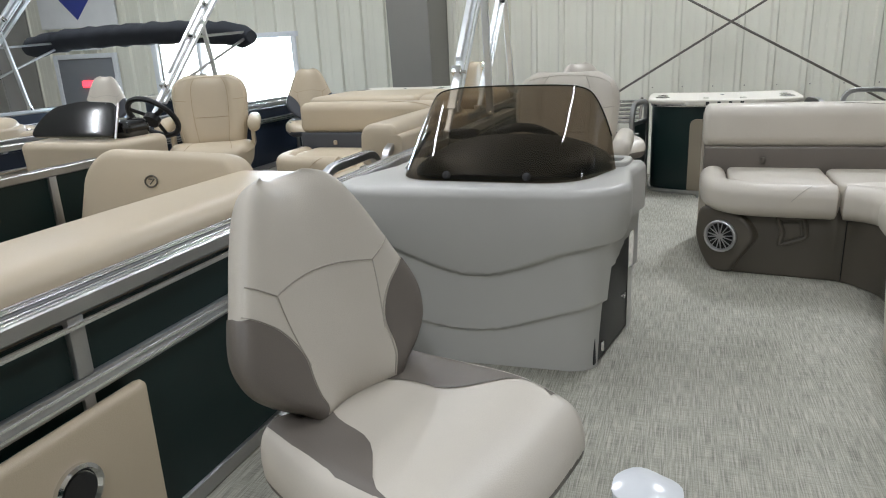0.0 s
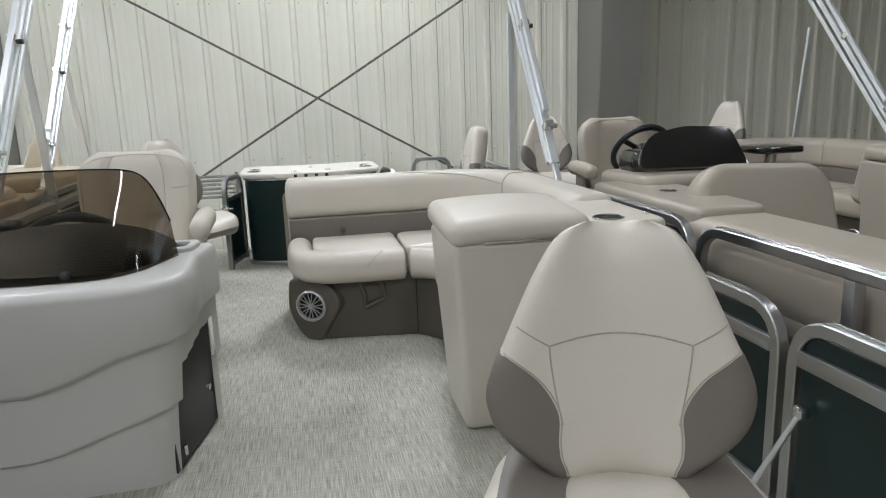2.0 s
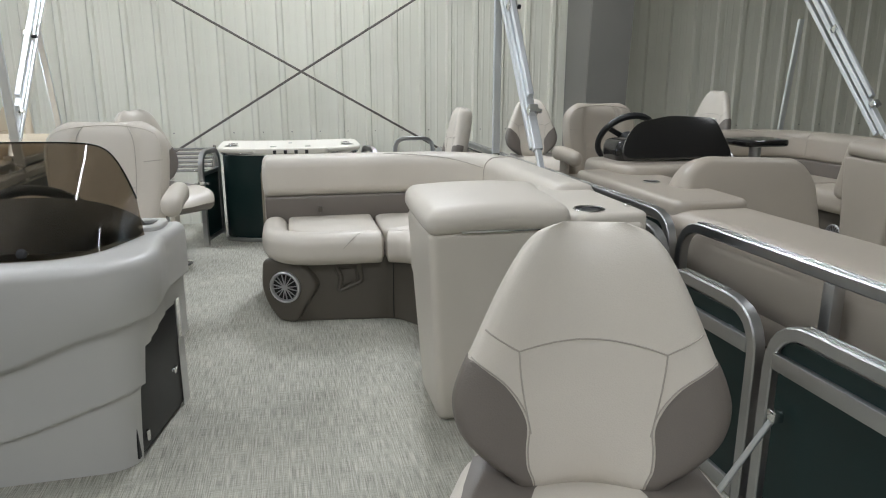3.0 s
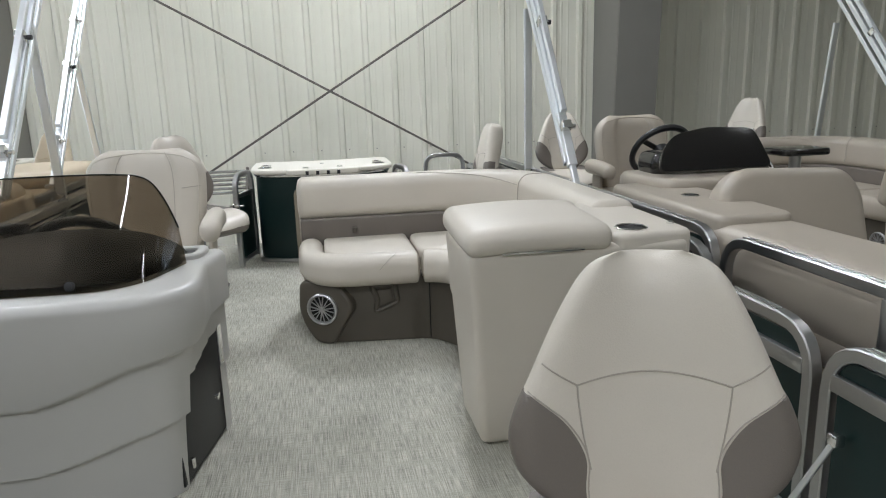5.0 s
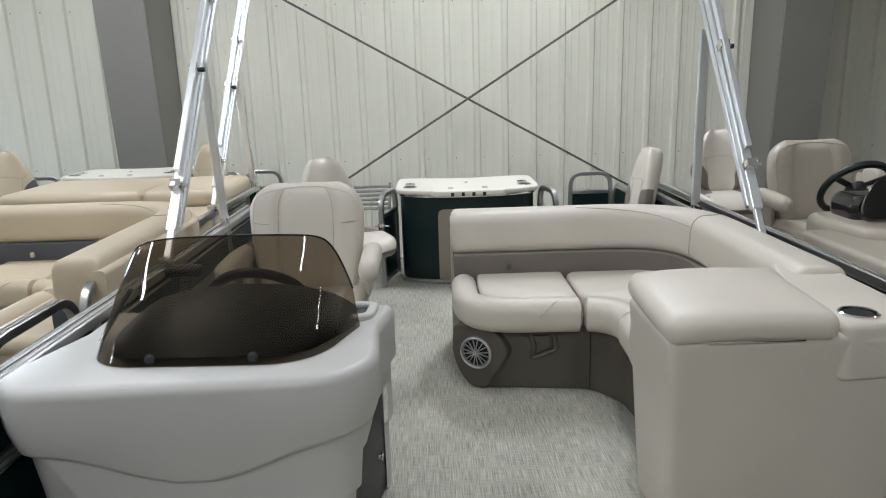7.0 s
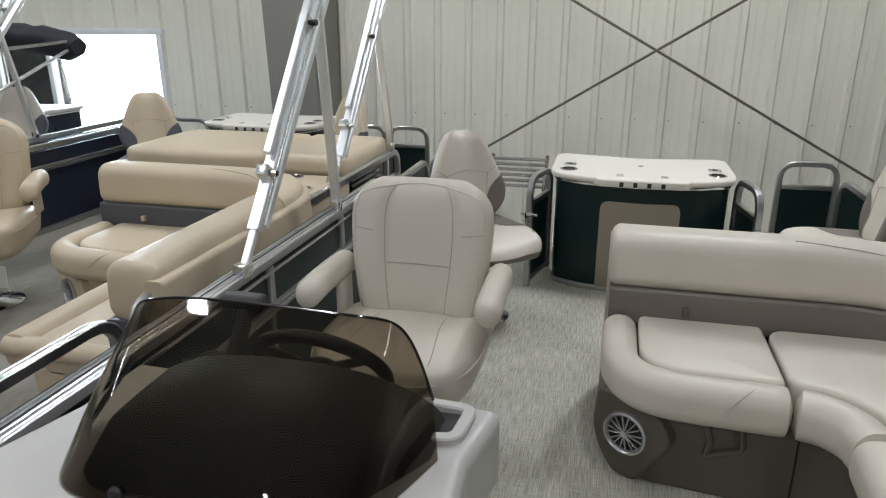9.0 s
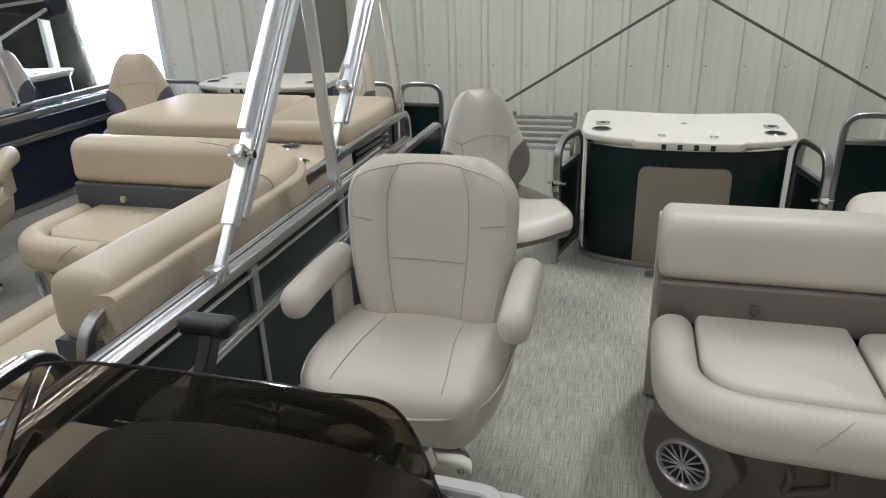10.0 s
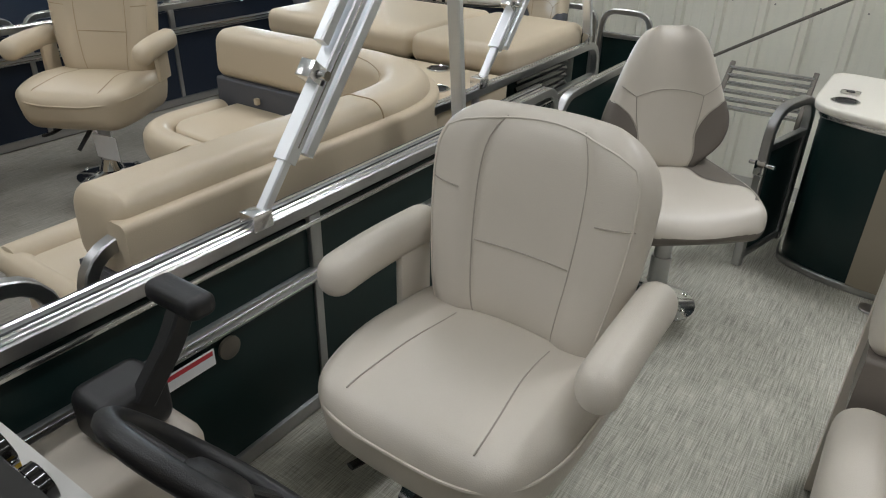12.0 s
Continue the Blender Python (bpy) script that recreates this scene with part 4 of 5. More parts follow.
console()
windshield()
dash()


# ---- the lounge ----
def speaker(parent, m, r=0.078):
    grille = part("speaker", moved(lathe([(r, 0), (r, 0.012), (r * 0.9, 0.016), (r * 0.82, 0.010), (r * 0.8, 0.002)], 32), m), SPEAKER, parent, "round silver speaker")
    part("cone", moved(lathe([(r * 0.84, 0.001), (r * 0.84, 0.003), (0.012, 0.0031)], 24), m), BLACK, grille)
    part("centre_cap", moved(lathe([(0.013, 0.003), (0.013, 0.016), (0.006, 0.019)], 16), m), SPEAKER, grille)
    for i in range(8):
        for e in (-0.11, 0.11):
            a = 2 * math.pi * i / 8 + e
            p = Vector((0.013 * math.cos(a), 0.013 * math.sin(a), 0.011))
            q = Vector((r * 0.82 * math.cos(a + e * 0.6), r * 0.82 * math.sin(a + e * 0.6), 0.012))
            part("spoke", moved(tube([p, q], 0.0045, 0.004), m), SPEAKER, grille)


def rounded_profile(x0, x1, z0, z1, r, k=5):
    out = []
    for cx, cz, a0 in ((x1 - r, z0 + r, -90), (x1 - r, z1 - r, 0), (x0 + r, z1 - r, 90), (x0 + r, z0 + r, 180)):
        for i in range(k + 1):
            a = radians(a0 + 90 * i / k)
            out.append((cx + r * math.cos(a), cz + r * math.sin(a)))
    return out


def couch(dx, dy, vinyl, accent, base, seam, label, group, arm=True, front=2.62):
    t = thing("lounge_couch", pose(dx, dy, 0), label, "couch", group)
    f = front
    o = smooth_outline([(0.37, 4.06), (0.37, 3.60), (0.46, 3.49), (0.95, 3.43), (1.06, 3.27), (1.09, f), (1.63, f), (1.63, 4.06)], 0.06)
    bs = slab(o, 0.0, 0.335, 0.01)
    part("base", bs, base, t, "moulded plastic base")
    part("base_seam", box(0.938, 0.942, 3.418, 3.44, 0.01, 0.33), BLACK, t)
    # sculpted pod with the speaker
    face = pose(0.463, 3.525, 0.165, 90, 0, -27)
    pod = smooth_outline([(-0.115, 0.13), (0.03, 0.14), (0.10, 0.075), (0.125, 0.02), (0.06, -0.09), (0.03, -0.155), (-0.05, -0.15), (-0.10, -0.08), (-0.125, 0.0)], 0.035, 5)
    part("speaker_pod", moved(slab([(x * 1.16, y * 1.1) for x, y in pod], -0.08, 0.045, 0.016), face), base, t, "sculpted plastic speaker pod")
    speaker(t, face @ Matrix.Translation((-0.014, 0.012, 0.045)))
    inset = smooth_outline([(0.0, 0.045), (0.075, 0.05), (0.085, -0.01), (0.01, -0.04), (0.02, 0.0)], 0.012, 4)
    m2 = pose(0.685, 3.462, 0.215, 90, 0, -7)
    part("vent_recess", moved(slab(inset, -0.01, 0.006, 0.004), m2), base, t)
    loop = [m2 @ Vector((x * 1.5 - 0.02, y * 1.55, 0.010)) for x, y in inset]
    part("vent_ridge", sweep(loop, disc(0.011, 8), (0.05, 1, 0), closed=True), base, t)
    if arm:
        speaker(t, pose(1.084, 2.86, 0.15, 90, 0, -90), 0.068)
    # seats: a fat rolled edge round the outside, and inset pads behind a groove
    def roll(pts, r, name, w=0.125):
        raw = fillet([(*p, 0) for p in pts], r, 12)
        run = []
        for p, q in zip(raw, raw[1:]):
            n = max(1, int((q - p).length / 0.012))
            run += [p + (q - p) * (i / n) for i in range(n)]
        part(name, sweep(run + [raw[-1]], rounded_profile(-w / 2, w / 2, 0.298, 0.452, 0.058, 7), ends=0.02), vinyl, t)

    def pad(outline, name, z=0.440, crown=0.012, r=0.07):
        part(name, slab(smooth_outline(outline, r, 10), 0.30, z, 0.02, 5, crown), vinyl, t)
    roll([(0.392, 3.87), (0.392, 3.43), (0.894, 3.405)], 0.24, "seat_roll")
    pad([(0.458, 3.90), (0.458, 3.62), (0.472, 3.56), (0.515, 3.512), (0.58, 3.484), (0.894, 3.471), (0.894, 3.90)], "seat_pad", r=0.03)
    part("seam", sweep([(0.70 + 0.09 * i / 8, 3.345 + 0.05 * (i / 8) ** 2, 0.385 + 0.064 * math.sin(i / 8 * 1.5)) for i in range(9)], disc(0.0016, 6)), seam, t)
    roll([(0.906, 3.405), (0.985, 3.385), (1.052, 3.32), (1.072, 3.205)], 0.07, "corner_roll")
    pad([(0.906, 3.88), (0.906, 3.471), (1.03, 3.45), (1.13, 3.34), (1.145, 3.205), (1.50, 3.205), (1.50, 3.88)], "corner_pad", 0.442)
    roll([(1.06, 3.195), (1.052, 3.05), (1.06, f)], 0.2, "chaise_roll")
    pad([(1.128, 3.195), (1.128, f), (1.50, f), (1.50, 3.195)], "chaise_pad", 0.438, 0.008)
    # back: shell, dark band, cushion, swept round the corner
    end = f + (0.10 if arm else 0.02)
    path = []
    raw = fillet([(0.335, 4.0, 0), (1.56, 4.0, 0), (1.56, end, 0)], 0.45, 16)
    for a, b in zip(raw, raw[1:]):
        n = max(1, int((b - a).length / 0.04))
        path += [a + (b - a) * (i / n) for i in range(n)]
    path.append(raw[-1])
    fine = [path[0] + (path[1] - path[0]) * (i / 8) for i in range(8)] + path[1:-1] + [path[-2] + (path[-1] - path[-2]) * (i / 8) for i in range(9)]
    lean = [(s + 0.10 * (0.75 - z) * 0.6, z) for s, z in rounded_profile(-0.095, 0.10, 0.535, 0.752, 0.06, 6)]
    part("back_cushion", sweep(fine, lean, ends=0.035), vinyl, t)
    part("back_band", sweep([p + Vector((0.012, 0, 0)) if p.x < 0.34 else p for p in path], rounded_profile(-0.06, 0.115, 0.40, 0.545, 0.012)), accent, t, "darker vinyl band")
    part("back_shell", sweep(path, rounded_profile(-0.125, -0.055, 0.0, 0.70, 0.02)), vinyl, t)
    i0 = int(len(path) * 0.60)
    pt, tn = path[i0], (path[i0 + 1] - path[i0 - 1]).normalized()
    side = tn.cross(Vector((0, 0, 1)))
    part("seam", sweep([pt + side * (s * 1.012) + Vector((0, 0, z + 0.001)) for s, z in lean[4:24]], disc(0.0028, 6), tn), seam, t)
    wave = []
    for i in range(26):
        k = i / 25
        g = len(path) * (0.28 + 0.30 * k)
        j = min(len(path) - 2, int(g))
        tn = (path[min(j + 1, len(path) - 1)] - path[j - 1]).normalized()
        side = tn.cross(Vector((0, 0, 1)))
        a = 0.5 + 5.5 * (1 - k) ** 1.5
        lo, fr = 7 + int(a), a - int(a)
        q = (lean[lo][0] * (1 - fr) + lean[lo + 1][0] * fr, lean[lo][1] * (1 - fr) + lean[lo + 1][1] * fr)
        wave.append(path[j].lerp(path[j + 1], g - j) + side * (q[0] + 0.001) + Vector((0, 0, q[1] + 0.001)))
    part("seam", sweep(wave, disc(0.0018, 6)), seam, t)
    part("pull_tab", box(0.612, 0.636, 3.862, 3.884, 0.462, 0.492, 0.005), base, t, "small pull tab")
    if arm:
        def lean_box(x, y, z):
            k = z / 0.70
            return (x - 0.055 * k * max(0, min(1, (1.3 - x) / 0.35)), y - 0.115 * k * max(0.0, min(1, (2.62 - y) / 0.2)), z)
        part("arm_panel", soft(0.935, 1.60, 2.355, 2.66, 0.0, 0.70, 0.028, n=8, shape=lean_box), vinyl, t, "tall vinyl end panel")

        def cap(x, y, z):
            return (x, y, z + 0.02 * (y - 2.22) / 0.4 - 0.012 * ((x - 1.1) / 0.25) ** 2)
        part("arm_cushion", soft(0.868, 1.335, 2.222, 2.64, 0.690, 0.775, 0.038, puff=0.006, n=10, shape=cap), vinyl, t, "padded arm cushion")
        part("arm_strip", box(0.98, 1.24, 2.232, 2.242, 0.690, 0.697, 0.002), CHROME, t, "thin chrome strip")
        part("chaise_back", moved(soft(-0.24, 0.22, -0.06, 0.06, 0.0, 0.36, 0.045, puff=0.012), pose(1.15, 2.70, 0.42, 13)), vinyl, t)
        pod2 = smooth_outline([(1.345, 2.24), (1.62, 2.26), (1.64, 3.0), (1.50, 3.0), (1.40, 2.72), (1.345, 2.62)], 0.04)
        part("cup_ledge", slab(pod2, 0.56, 0.728, 0.02), vinyl, t)
        cup_ring(t, 1.435, 2.33, 0.728)
        part("stud", lathe([(0.012, 0), (0.012, 0.008), (0.007, 0.012)], 10, at=(1.59, 2.36, 0.727)), CHROME, t)
    else:
        part("chaise_end", sweep([(1.02, f + 0.02, 0.40), (1.50, f + 0.02, 0.40)], disc(0.075, 18), ends=0.05), vinyl, t)
        ledge = smooth_outline([(1.28, 3.98), (1.62, 3.75), (1.64, 4.36), (1.0, 4.36), (1.0, 4.06)], 0.05)
        part("cup_ledge", slab(ledge, 0.40, 0.655, 0.015), vinyl, t)
        cup_ring(t, 1.33, 4.28, 0.655)
        cup_ring(t, 1.50, 4.02, 0.655)
    return t


couch(0, 0, VINYL, VINYL_GREY, PLASTIC_GREY, SEAM, "cream vinyl corner lounge couch on a taupe base with speakers", "lounge couches")


# ---- the stern ----
def stern_counter(m, top, body, panel, label, group):
    t = thing("stern_counter", m, label, "counter", group)
    o = smooth_outline([(-0.50, -0.02), (-0.48, -0.14), (-0.30, -0.23), (0.0, -0.26), (0.30, -0.23), (0.48, -0.14), (0.50, -0.02), (0.50, 0.46), (0.0, 0.37), (-0.50, 0.46)], 0.10, 7)
    part("body", slab([(x * 0.965, y * 0.965) for x, y in o], 0.03, 0.655, 0.006), body, t, "dark curved body")
    part("base_trim", slab(o, 0.0, 0.032, 0.008), ALU, t, "aluminium base trim")
    part("top_trim", slab([(x * 0.99, y * 0.99) for x, y in o], 0.651, 0.673, 0.004), ALU_BRIGHT, t, "bright metal trim")
    part("top", slab([(x * 1.03, y * 1.02) for x, y in o], 0.672, 0.705, 0.012), top, t, "white moulded top")
    lip = smooth_outline([(-0.27, -0.20), (-0.24, -0.285), (0.24, -0.285), (0.27, -0.20)], 0.03)
    part("lid_lip", slab(lip, 0.666, 0.707, 0.01), top, t)
    for i in range(4):
        x = -0.11 + i * 0.073
        part("slot", box(x - 0.011, x + 0.011, -0.291, -0.27, 0.667, 0.695, 0.002), BLACK, t)
    for s in (-1, 1):
        part("cleat", box(s * 0.12 - 0.02, s * 0.12 + 0.02, -0.19, -0.165, 0.705, 0.715, 0.003), ALU_BRIGHT, t)
        cup_ring(t, s * 0.41, -0.05, 0.705, 0.042)
        part("vent_plate", box(s * 0.41 - 0.035, s * 0.41 + 0.035, 0.055, 0.12, 0.705, 0.713, 0.006), CHROME, t, "square chrome fitting")
        part("vent_hole", lathe([(0.016, 0.0), (0.016, 0.0105), (0.001, 0.011)], 12, at=(s * 0.41, 0.088, 0.7045)), BLACK, t)
        part("bolt", lathe([(0.012, 0), (0.012, 0.012), (0.005, 0.015)], 10, at=(s * 0.47, -0.02, 0.60)), CHROME, t)
    part("button", box(-0.014, 0.014, 0.12, 0.135, 0.705, 0.711, 0.002), ALU, t)
    # pale access panel that follows the curved front
    bm = bmesh.new()
    n = 60
    rows = []
    for i in range(n + 1):
        x = -0.215 + 0.43 * i / n
        e = max(0.0, (abs(x) - 0.17) / 0.045)
        cut = 0.045 * (1 - math.sqrt(max(0, 1 - e * e)))
        y = -0.256 + 0.085 * (abs(x) / 0.3) ** 2 * 0.5
        rows.append([bm.verts.new((x, y - d, z)) for d, z in ((-0.02, 0.034), (0.006, 0.034), (0.006, 0.565 - cut), (-0.02, 0.565 - cut))])
    for a, b in zip(rows, rows[1:]):
        for j in range(3):
            bm.faces.new((a[j], a[j + 1], b[j + 1], b[j]))
    part("access_panel", bm, panel, t, "beige access panel")
    part("floor_hinge", moved(slab(smooth_outline([(-0.09, -0.035), (0.09, -0.035), (0.09, 0.035), (-0.09, 0.035)], 0.03), 0.0, 0.012, 0.004), pose(-0.06, -0.33, 0)), ALU, t)
    return t


stern_counter(pose(0.49, 5.46, 0) @ Matrix.Diagonal((1, 1, 0.95, 1)), TOPWHITE, PANEL, ACCESS, "dark green stern counter with white top and cup holders", "stern counters")


def small_gate(m, label, s=1, mat=None):
    g = thing("stern_gate", m, label, "gate", "stern gates")
    L = 0.33
    part("frame", tube([(0, 0, 0.005), (0, 0, 0.65), (0, L, 0.65), (0, L, 0.02)], 0.034, 0.034, 0.11, up=(1, 0, 0)), ALU, g)
    part("cross_rail", box(-0.014, 0.014, 0.017, L - 0.017, 0.49, 0.52, 0.003), ALU, g)
    part("bottom_rail", box(-0.014, 0.014, 0.017, L - 0.017, 0.03, 0.06, 0.003), ALU, g)
    part("panel", box(-0.004, 0.004, 0.017, L - 0.017, 0.06, 0.49), mat or PANEL, g, smooth=False)
    part("latch", rod((-0.05, 0.0, 0.44), (0.05, 0.0, 0.44), 0.008), CHROME, g, "chrome latch")
    part("latch_plate", box(-0.02, 0.02, -0.022, -0.016, 0.40, 0.46, 0.003), CHROME, g)
    return g


small_gate(pose(-0.115, 5.19, 0, 0, 0, -14), "open aluminium stern gate with a dark panel")
small_gate(pose(1.08, 5.12, 0, 0, 0, 10), "open aluminium stern gate with a dark panel")


def ladder(x0, x1, y, z0, z1):
    l = thing("boarding_ladder", Matrix(), "folded boarding ladder with polished metal rungs", "ladder")
    n = 6
    for i in range(n):
        z = z0 + (z1 - z0) * i / (n - 1)
        part("rung", rod((x0, y + 0.03 * i, z), (x1, y + 0.03 * i, z), 0.011), CHROME, l)
    for x in (x0, x1):
        part("rail", tube([(x, y - 0.02, 0), (x, y - 0.02, z0), (x, y + 0.03 * n, z1 + 0.02)], 0.022, 0.022, 0.02, up=(1, 0, 0)), CABLE, l)


ladder(-0.47, -0.10, 5.84, 0.45, 0.60)


def wrapped_post(x, y, h):
    t = thing("wrapped_post", pose(x, y, 0), "table post wrapped in crumpled white plastic", "post")
    bm = lathe([(0.075, 0.0), (0.07, 0.012), (0.04, 0.02), (0.038, h * 0.3), (0.04, h * 0.7), (0.05, h - 0.05), (0.055, h - 0.01), (0.03, h)], 24)
    for v in bm.verts:
        v.co += Vector((1, 1, 0.3)) * 0.012 * noise.noise(v.co * 22) * (1 if v.co.z > 0.02 else 0)
    part("wrap", bm, WRAP, t)


wrapped_post(0.215, 1.05, 0.44)


# ---- the neighbouring boats ----
def simple_console(m, body, mat_hood, label, w=0.80, wheel=-0.14):
    """A neighbour's helm: moulded body, dark hood and screen, wheel."""
    t = thing("helm_console", m, label, "console", "neighbouring consoles")
    o = smooth_outline([(-w / 2, -0.22), (w / 2, -0.22), (w / 2 + 0.04, 0.24), (-w / 2 - 0.04, 0.24)], 0.10, 8)
    bm = slab(o, 0, 0.68, 0.04, 6)
    for v in bm.verts:
        if v.co.y < 0:
            v.co.y -= 0.05 * v.co.z
    part("body", bm, body, t)
    h = smooth_outline([(-w / 2 + 0.02, 0.0), (w / 2 - 0.02, 0.0), (w / 2 - 0.07, 0.21), (0.0, 0.225), (-w / 2 + 0.14, 0.19), (-w / 2 + 0.05, 0.10)], 0.05, 6)
    bm = slab(h, 0, 0.022, 0.004)
    part("screen", moved(bm, pose(0, -0.14, 0.695, 58)), mat_hood, t, "smoked screen")
    part("screen_edge", tube([(w / 2 - 0.018, -0.15, 0.69), (w / 2 - 0.07, -0.03, 0.875)], 0.012, 0.02), ALU_BRIGHT, t, "bright screen edge")
    part("hood", soft(-w / 2 + 0.06, w / 2 - 0.06, -0.03, 0.20, 0.66, 0.78, 0.05), GLOSS, t, "gloss black dashboard hood")
    ring = [(0.16 * math.cos(2 * math.pi * i / 32), 0.16 * math.sin(2 * math.pi * i / 32), 0) for i in range(32)]
    mw = pose(wheel, 0.34, 0.76, -50)
    whl = part("wheel", moved(sweep(ring, disc(0.017, 8), closed=True), mw), BLACK, t, "black steering wheel")
    part("hub", moved(lathe([(0.05, -0.04), (0.05, 0.0), (0.03, 0.01)], 16), mw), BLACK, whl)
    for a in (90, 210, 330):
        a = radians(a)
        part("spoke", moved(tube([(0.03 * math.cos(a), 0.03 * math.sin(a), 0), (0.155 * math.cos(a), 0.155 * math.sin(a), 0)], 0.03, 0.012), mw), BLACK, whl)
    return t


def bow_lounge(x_rail, x_in, y0, y1, vinyl, seam, label, base, back_h=0.74, emblem=False, back=None):
    """A bow chaise along a rail with a tall rounded backrest at its aft end."""
    t = thing("bow_lounge", Matrix(), label, "couch", "bow lounges")
    s = 1 if x_rail > x_in else -1
    a, b = min(x_rail, x_in), max(x_rail, x_in)
    part("base", box(a + 0.03, b - 0.02, y0 + 0.05, y1, 0, 0.30, 0.02), base, t)
    part("seat", soft(a, b, y0, y1, 0.30, 0.46, 0.06, puff=0.012), vinyl, t)
    xb = x_rail - s * 0.34
    part("side_bolster", soft(min(xb, x_rail) - 0.02, max(xb, x_rail) + 0.0, y0 - 0.05, y1 + 0.15, 0.40, 0.655, 0.06, puff=0.01), vinyl, t)
    b0, b1 = back or (a - 0.1, b + 0.02)
    w = b1 - b0
    bk = pose((b0 + b1) / 2, y1 + 0.05, 0.30, -14)
    o = smooth_outline([(-w / 2, 0), (w / 2, 0), (w / 2 - 0.02, back_h - 0.42), (w / 2 - 0.10, back_h - 0.32), (-w / 2 + 0.14, back_h - 0.30), (-w / 2 + 0.03, back_h - 0.40)], 0.12, 8)
    bm = slab(o, -0.08, 0.07, 0.05, 6, 0.01)
    part("backrest", moved(bm, bk @ pose(0, 0, 0, 90)), vinyl, t)
    if emblem:
        ring = [(0.032 * math.cos(2 * math.pi * i / 20), 0.024 * math.sin(2 * math.pi * i / 20), 0.082) for i in range(20)]
        part("emblem", moved(sweep(ring, disc(0.004, 6), closed=True), bk @ pose(-0.02, 0, 0.30, 90)), PLASTIC_GREY, t, "stitched oval emblem")
        part("emblem_bar", moved(sweep([(-0.014, 0.010, 0.082), (0.014, 0.010, 0.082), (-0.004, -0.012, 0.082)], disc(0.003, 6), (0, 0, 1)), bk @ pose(-0.02, 0, 0.30, 90)), PLASTIC_GREY, t)
    return t


def sun_pad(x0, x1, y0, y1, z, vinyl, label):
    t = thing("sun_pad", Matrix(), label, "sun pad")
    part("box", box(x0 + 0.04, x1 - 0.03, y0 + 0.03, y1 - 0.02, 0, z - 0.13, 0.01), PANEL, t, "dark box under the pad")
    xm = x0 + (x1 - x0) * 0.64
    part("cushion", soft(x0, xm, y0, y1, z - 0.13, z, 0.045, puff=0.014), vinyl, t)
    part("cushion", soft(xm + 0.004, x1, y0, y1, z - 0.13, z, 0.045, puff=0.014), vinyl, t)
    for i in range(7):
        part("louvre", moved(box(-0.004, 0.010, -0.26, 0.26, -0.012, 0.012, 0.003), pose(x1 - 0.028, (y0 + y1) / 2, z - 0.17 - 0.035 * i, 0, -30)), GLOSS, t)
    return t


# tan boat to port
LX = -1.12
deck(-3.72, -1.10, -1.2, 7.0, FLOOR_TAN, "grey-brown woven deck of the tan boat")
fence(LX, -0.9, 2.42, 0.605, "tan boat railings", PANEL_NAVY, posts=(0.4, 1.5), mid=0.0, label="aluminium railing of the tan boat", r0=0.12, fill=False)
fence(LX, 2.46, 3.04, 0.665, "tan boat railings", PANEL_NAVY, mid=0.0, label="aluminium gate of the tan boat", r0=0.12, fill=False)
fence(LX, 3.08, 5.9, 0.665, "tan boat railings", PANEL_NAVY, posts=(3.9, 4.7), mid=0.47, label="aluminium railing of the tan boat", r0=0.12, fill=False)
fence(-3.70, -0.9, 3.4, 0.64, "tan boat railings", PANEL_NAVY, posts=(0.9, 2.2), mid=0.47, label="aluminium railing with dark blue panels")
fence(-3.70, 3.44, 6.6, 0.64, "tan boat railings", PANEL_NAVY, posts=(4.3, 5.2), mid=0.47, label="aluminium railing with dark blue panels")
bimini_leg((4.74, 0.67), (6.0, 2.1), (5.75, 0.67), (5.5, 1.55), LX, "bimini frame of the tan boat")
couch(-2.745, 0.61, VINYL_TAN, VINYL_NAVY, VINYL_TAN, SEAM_TAN, "tan vinyl corner lounge couch with a slate band", "lounge couches", arm=False, front=2.55)
sun_pad(-2.62, -1.15, 5.02, 5.78, 0.755, VINYL_TAN, "tan sun pad over a dark louvred box")
helm_chair(pose(-2.98, 4.22, 0, 0, 0, 30), VINYL_TAN, SEAM_TAN, "tan vinyl captain's chair on a chrome pedestal", "captain's chairs", seat_h=0.50)
tagc = thing("paper_tag", pose(-2.80, 4.12, 0.20), "white paper tag hung from the chair post", "tag")
part("sheet", moved(box(-0.06, 0.06, -0.002, 0.002, -0.05, 0.08), pose(0, 0, 0, 10, 8, 20)), WHITE, tagc, smooth=False)
simple_console(pose(-3.06, 3.25, 0), VINYL_TAN, GLOSS, "tan helm console with a dark screen and wheel", 0.66, 0.16)
bow_lounge(-1.16, -1.95, 0.1, 2.35, VINYL_TAN, SEAM_TAN, "tan bow lounge with an oval stitched emblem", VINYL_TAN, 0.745, True, (-2.33, -1.42))
part_panel = fence(-2.45, 1.7, 2.78, 0.66, "tan boat railings", PANEL, mid=0.0, posts=(2.38,), label="short aluminium gate with a dark green panel")
fishing_chair(pose(-3.15, 5.98, 0, 0, 0, 30), VINYL_TAN, VINYL_NAVY, SEAM_TAN, "tan and slate fishing chair at the stern", "tan fishing chairs", seat_h=0.46)
fishing_chair(pose(-1.72, 6.12, 0, 0, 0, -35), VINYL_TAN, VINYL_NAVY, SEAM_TAN, "tan and slate fishing chair near the starboard rail", "tan fishing chairs", seat_h=0.46)
stern_counter(pose(-2.45, 6.55, 0), TOPWHITE, PANEL_NAVY, PANEL_NAVY, "dark blue stern counter with a white top", "stern counters")


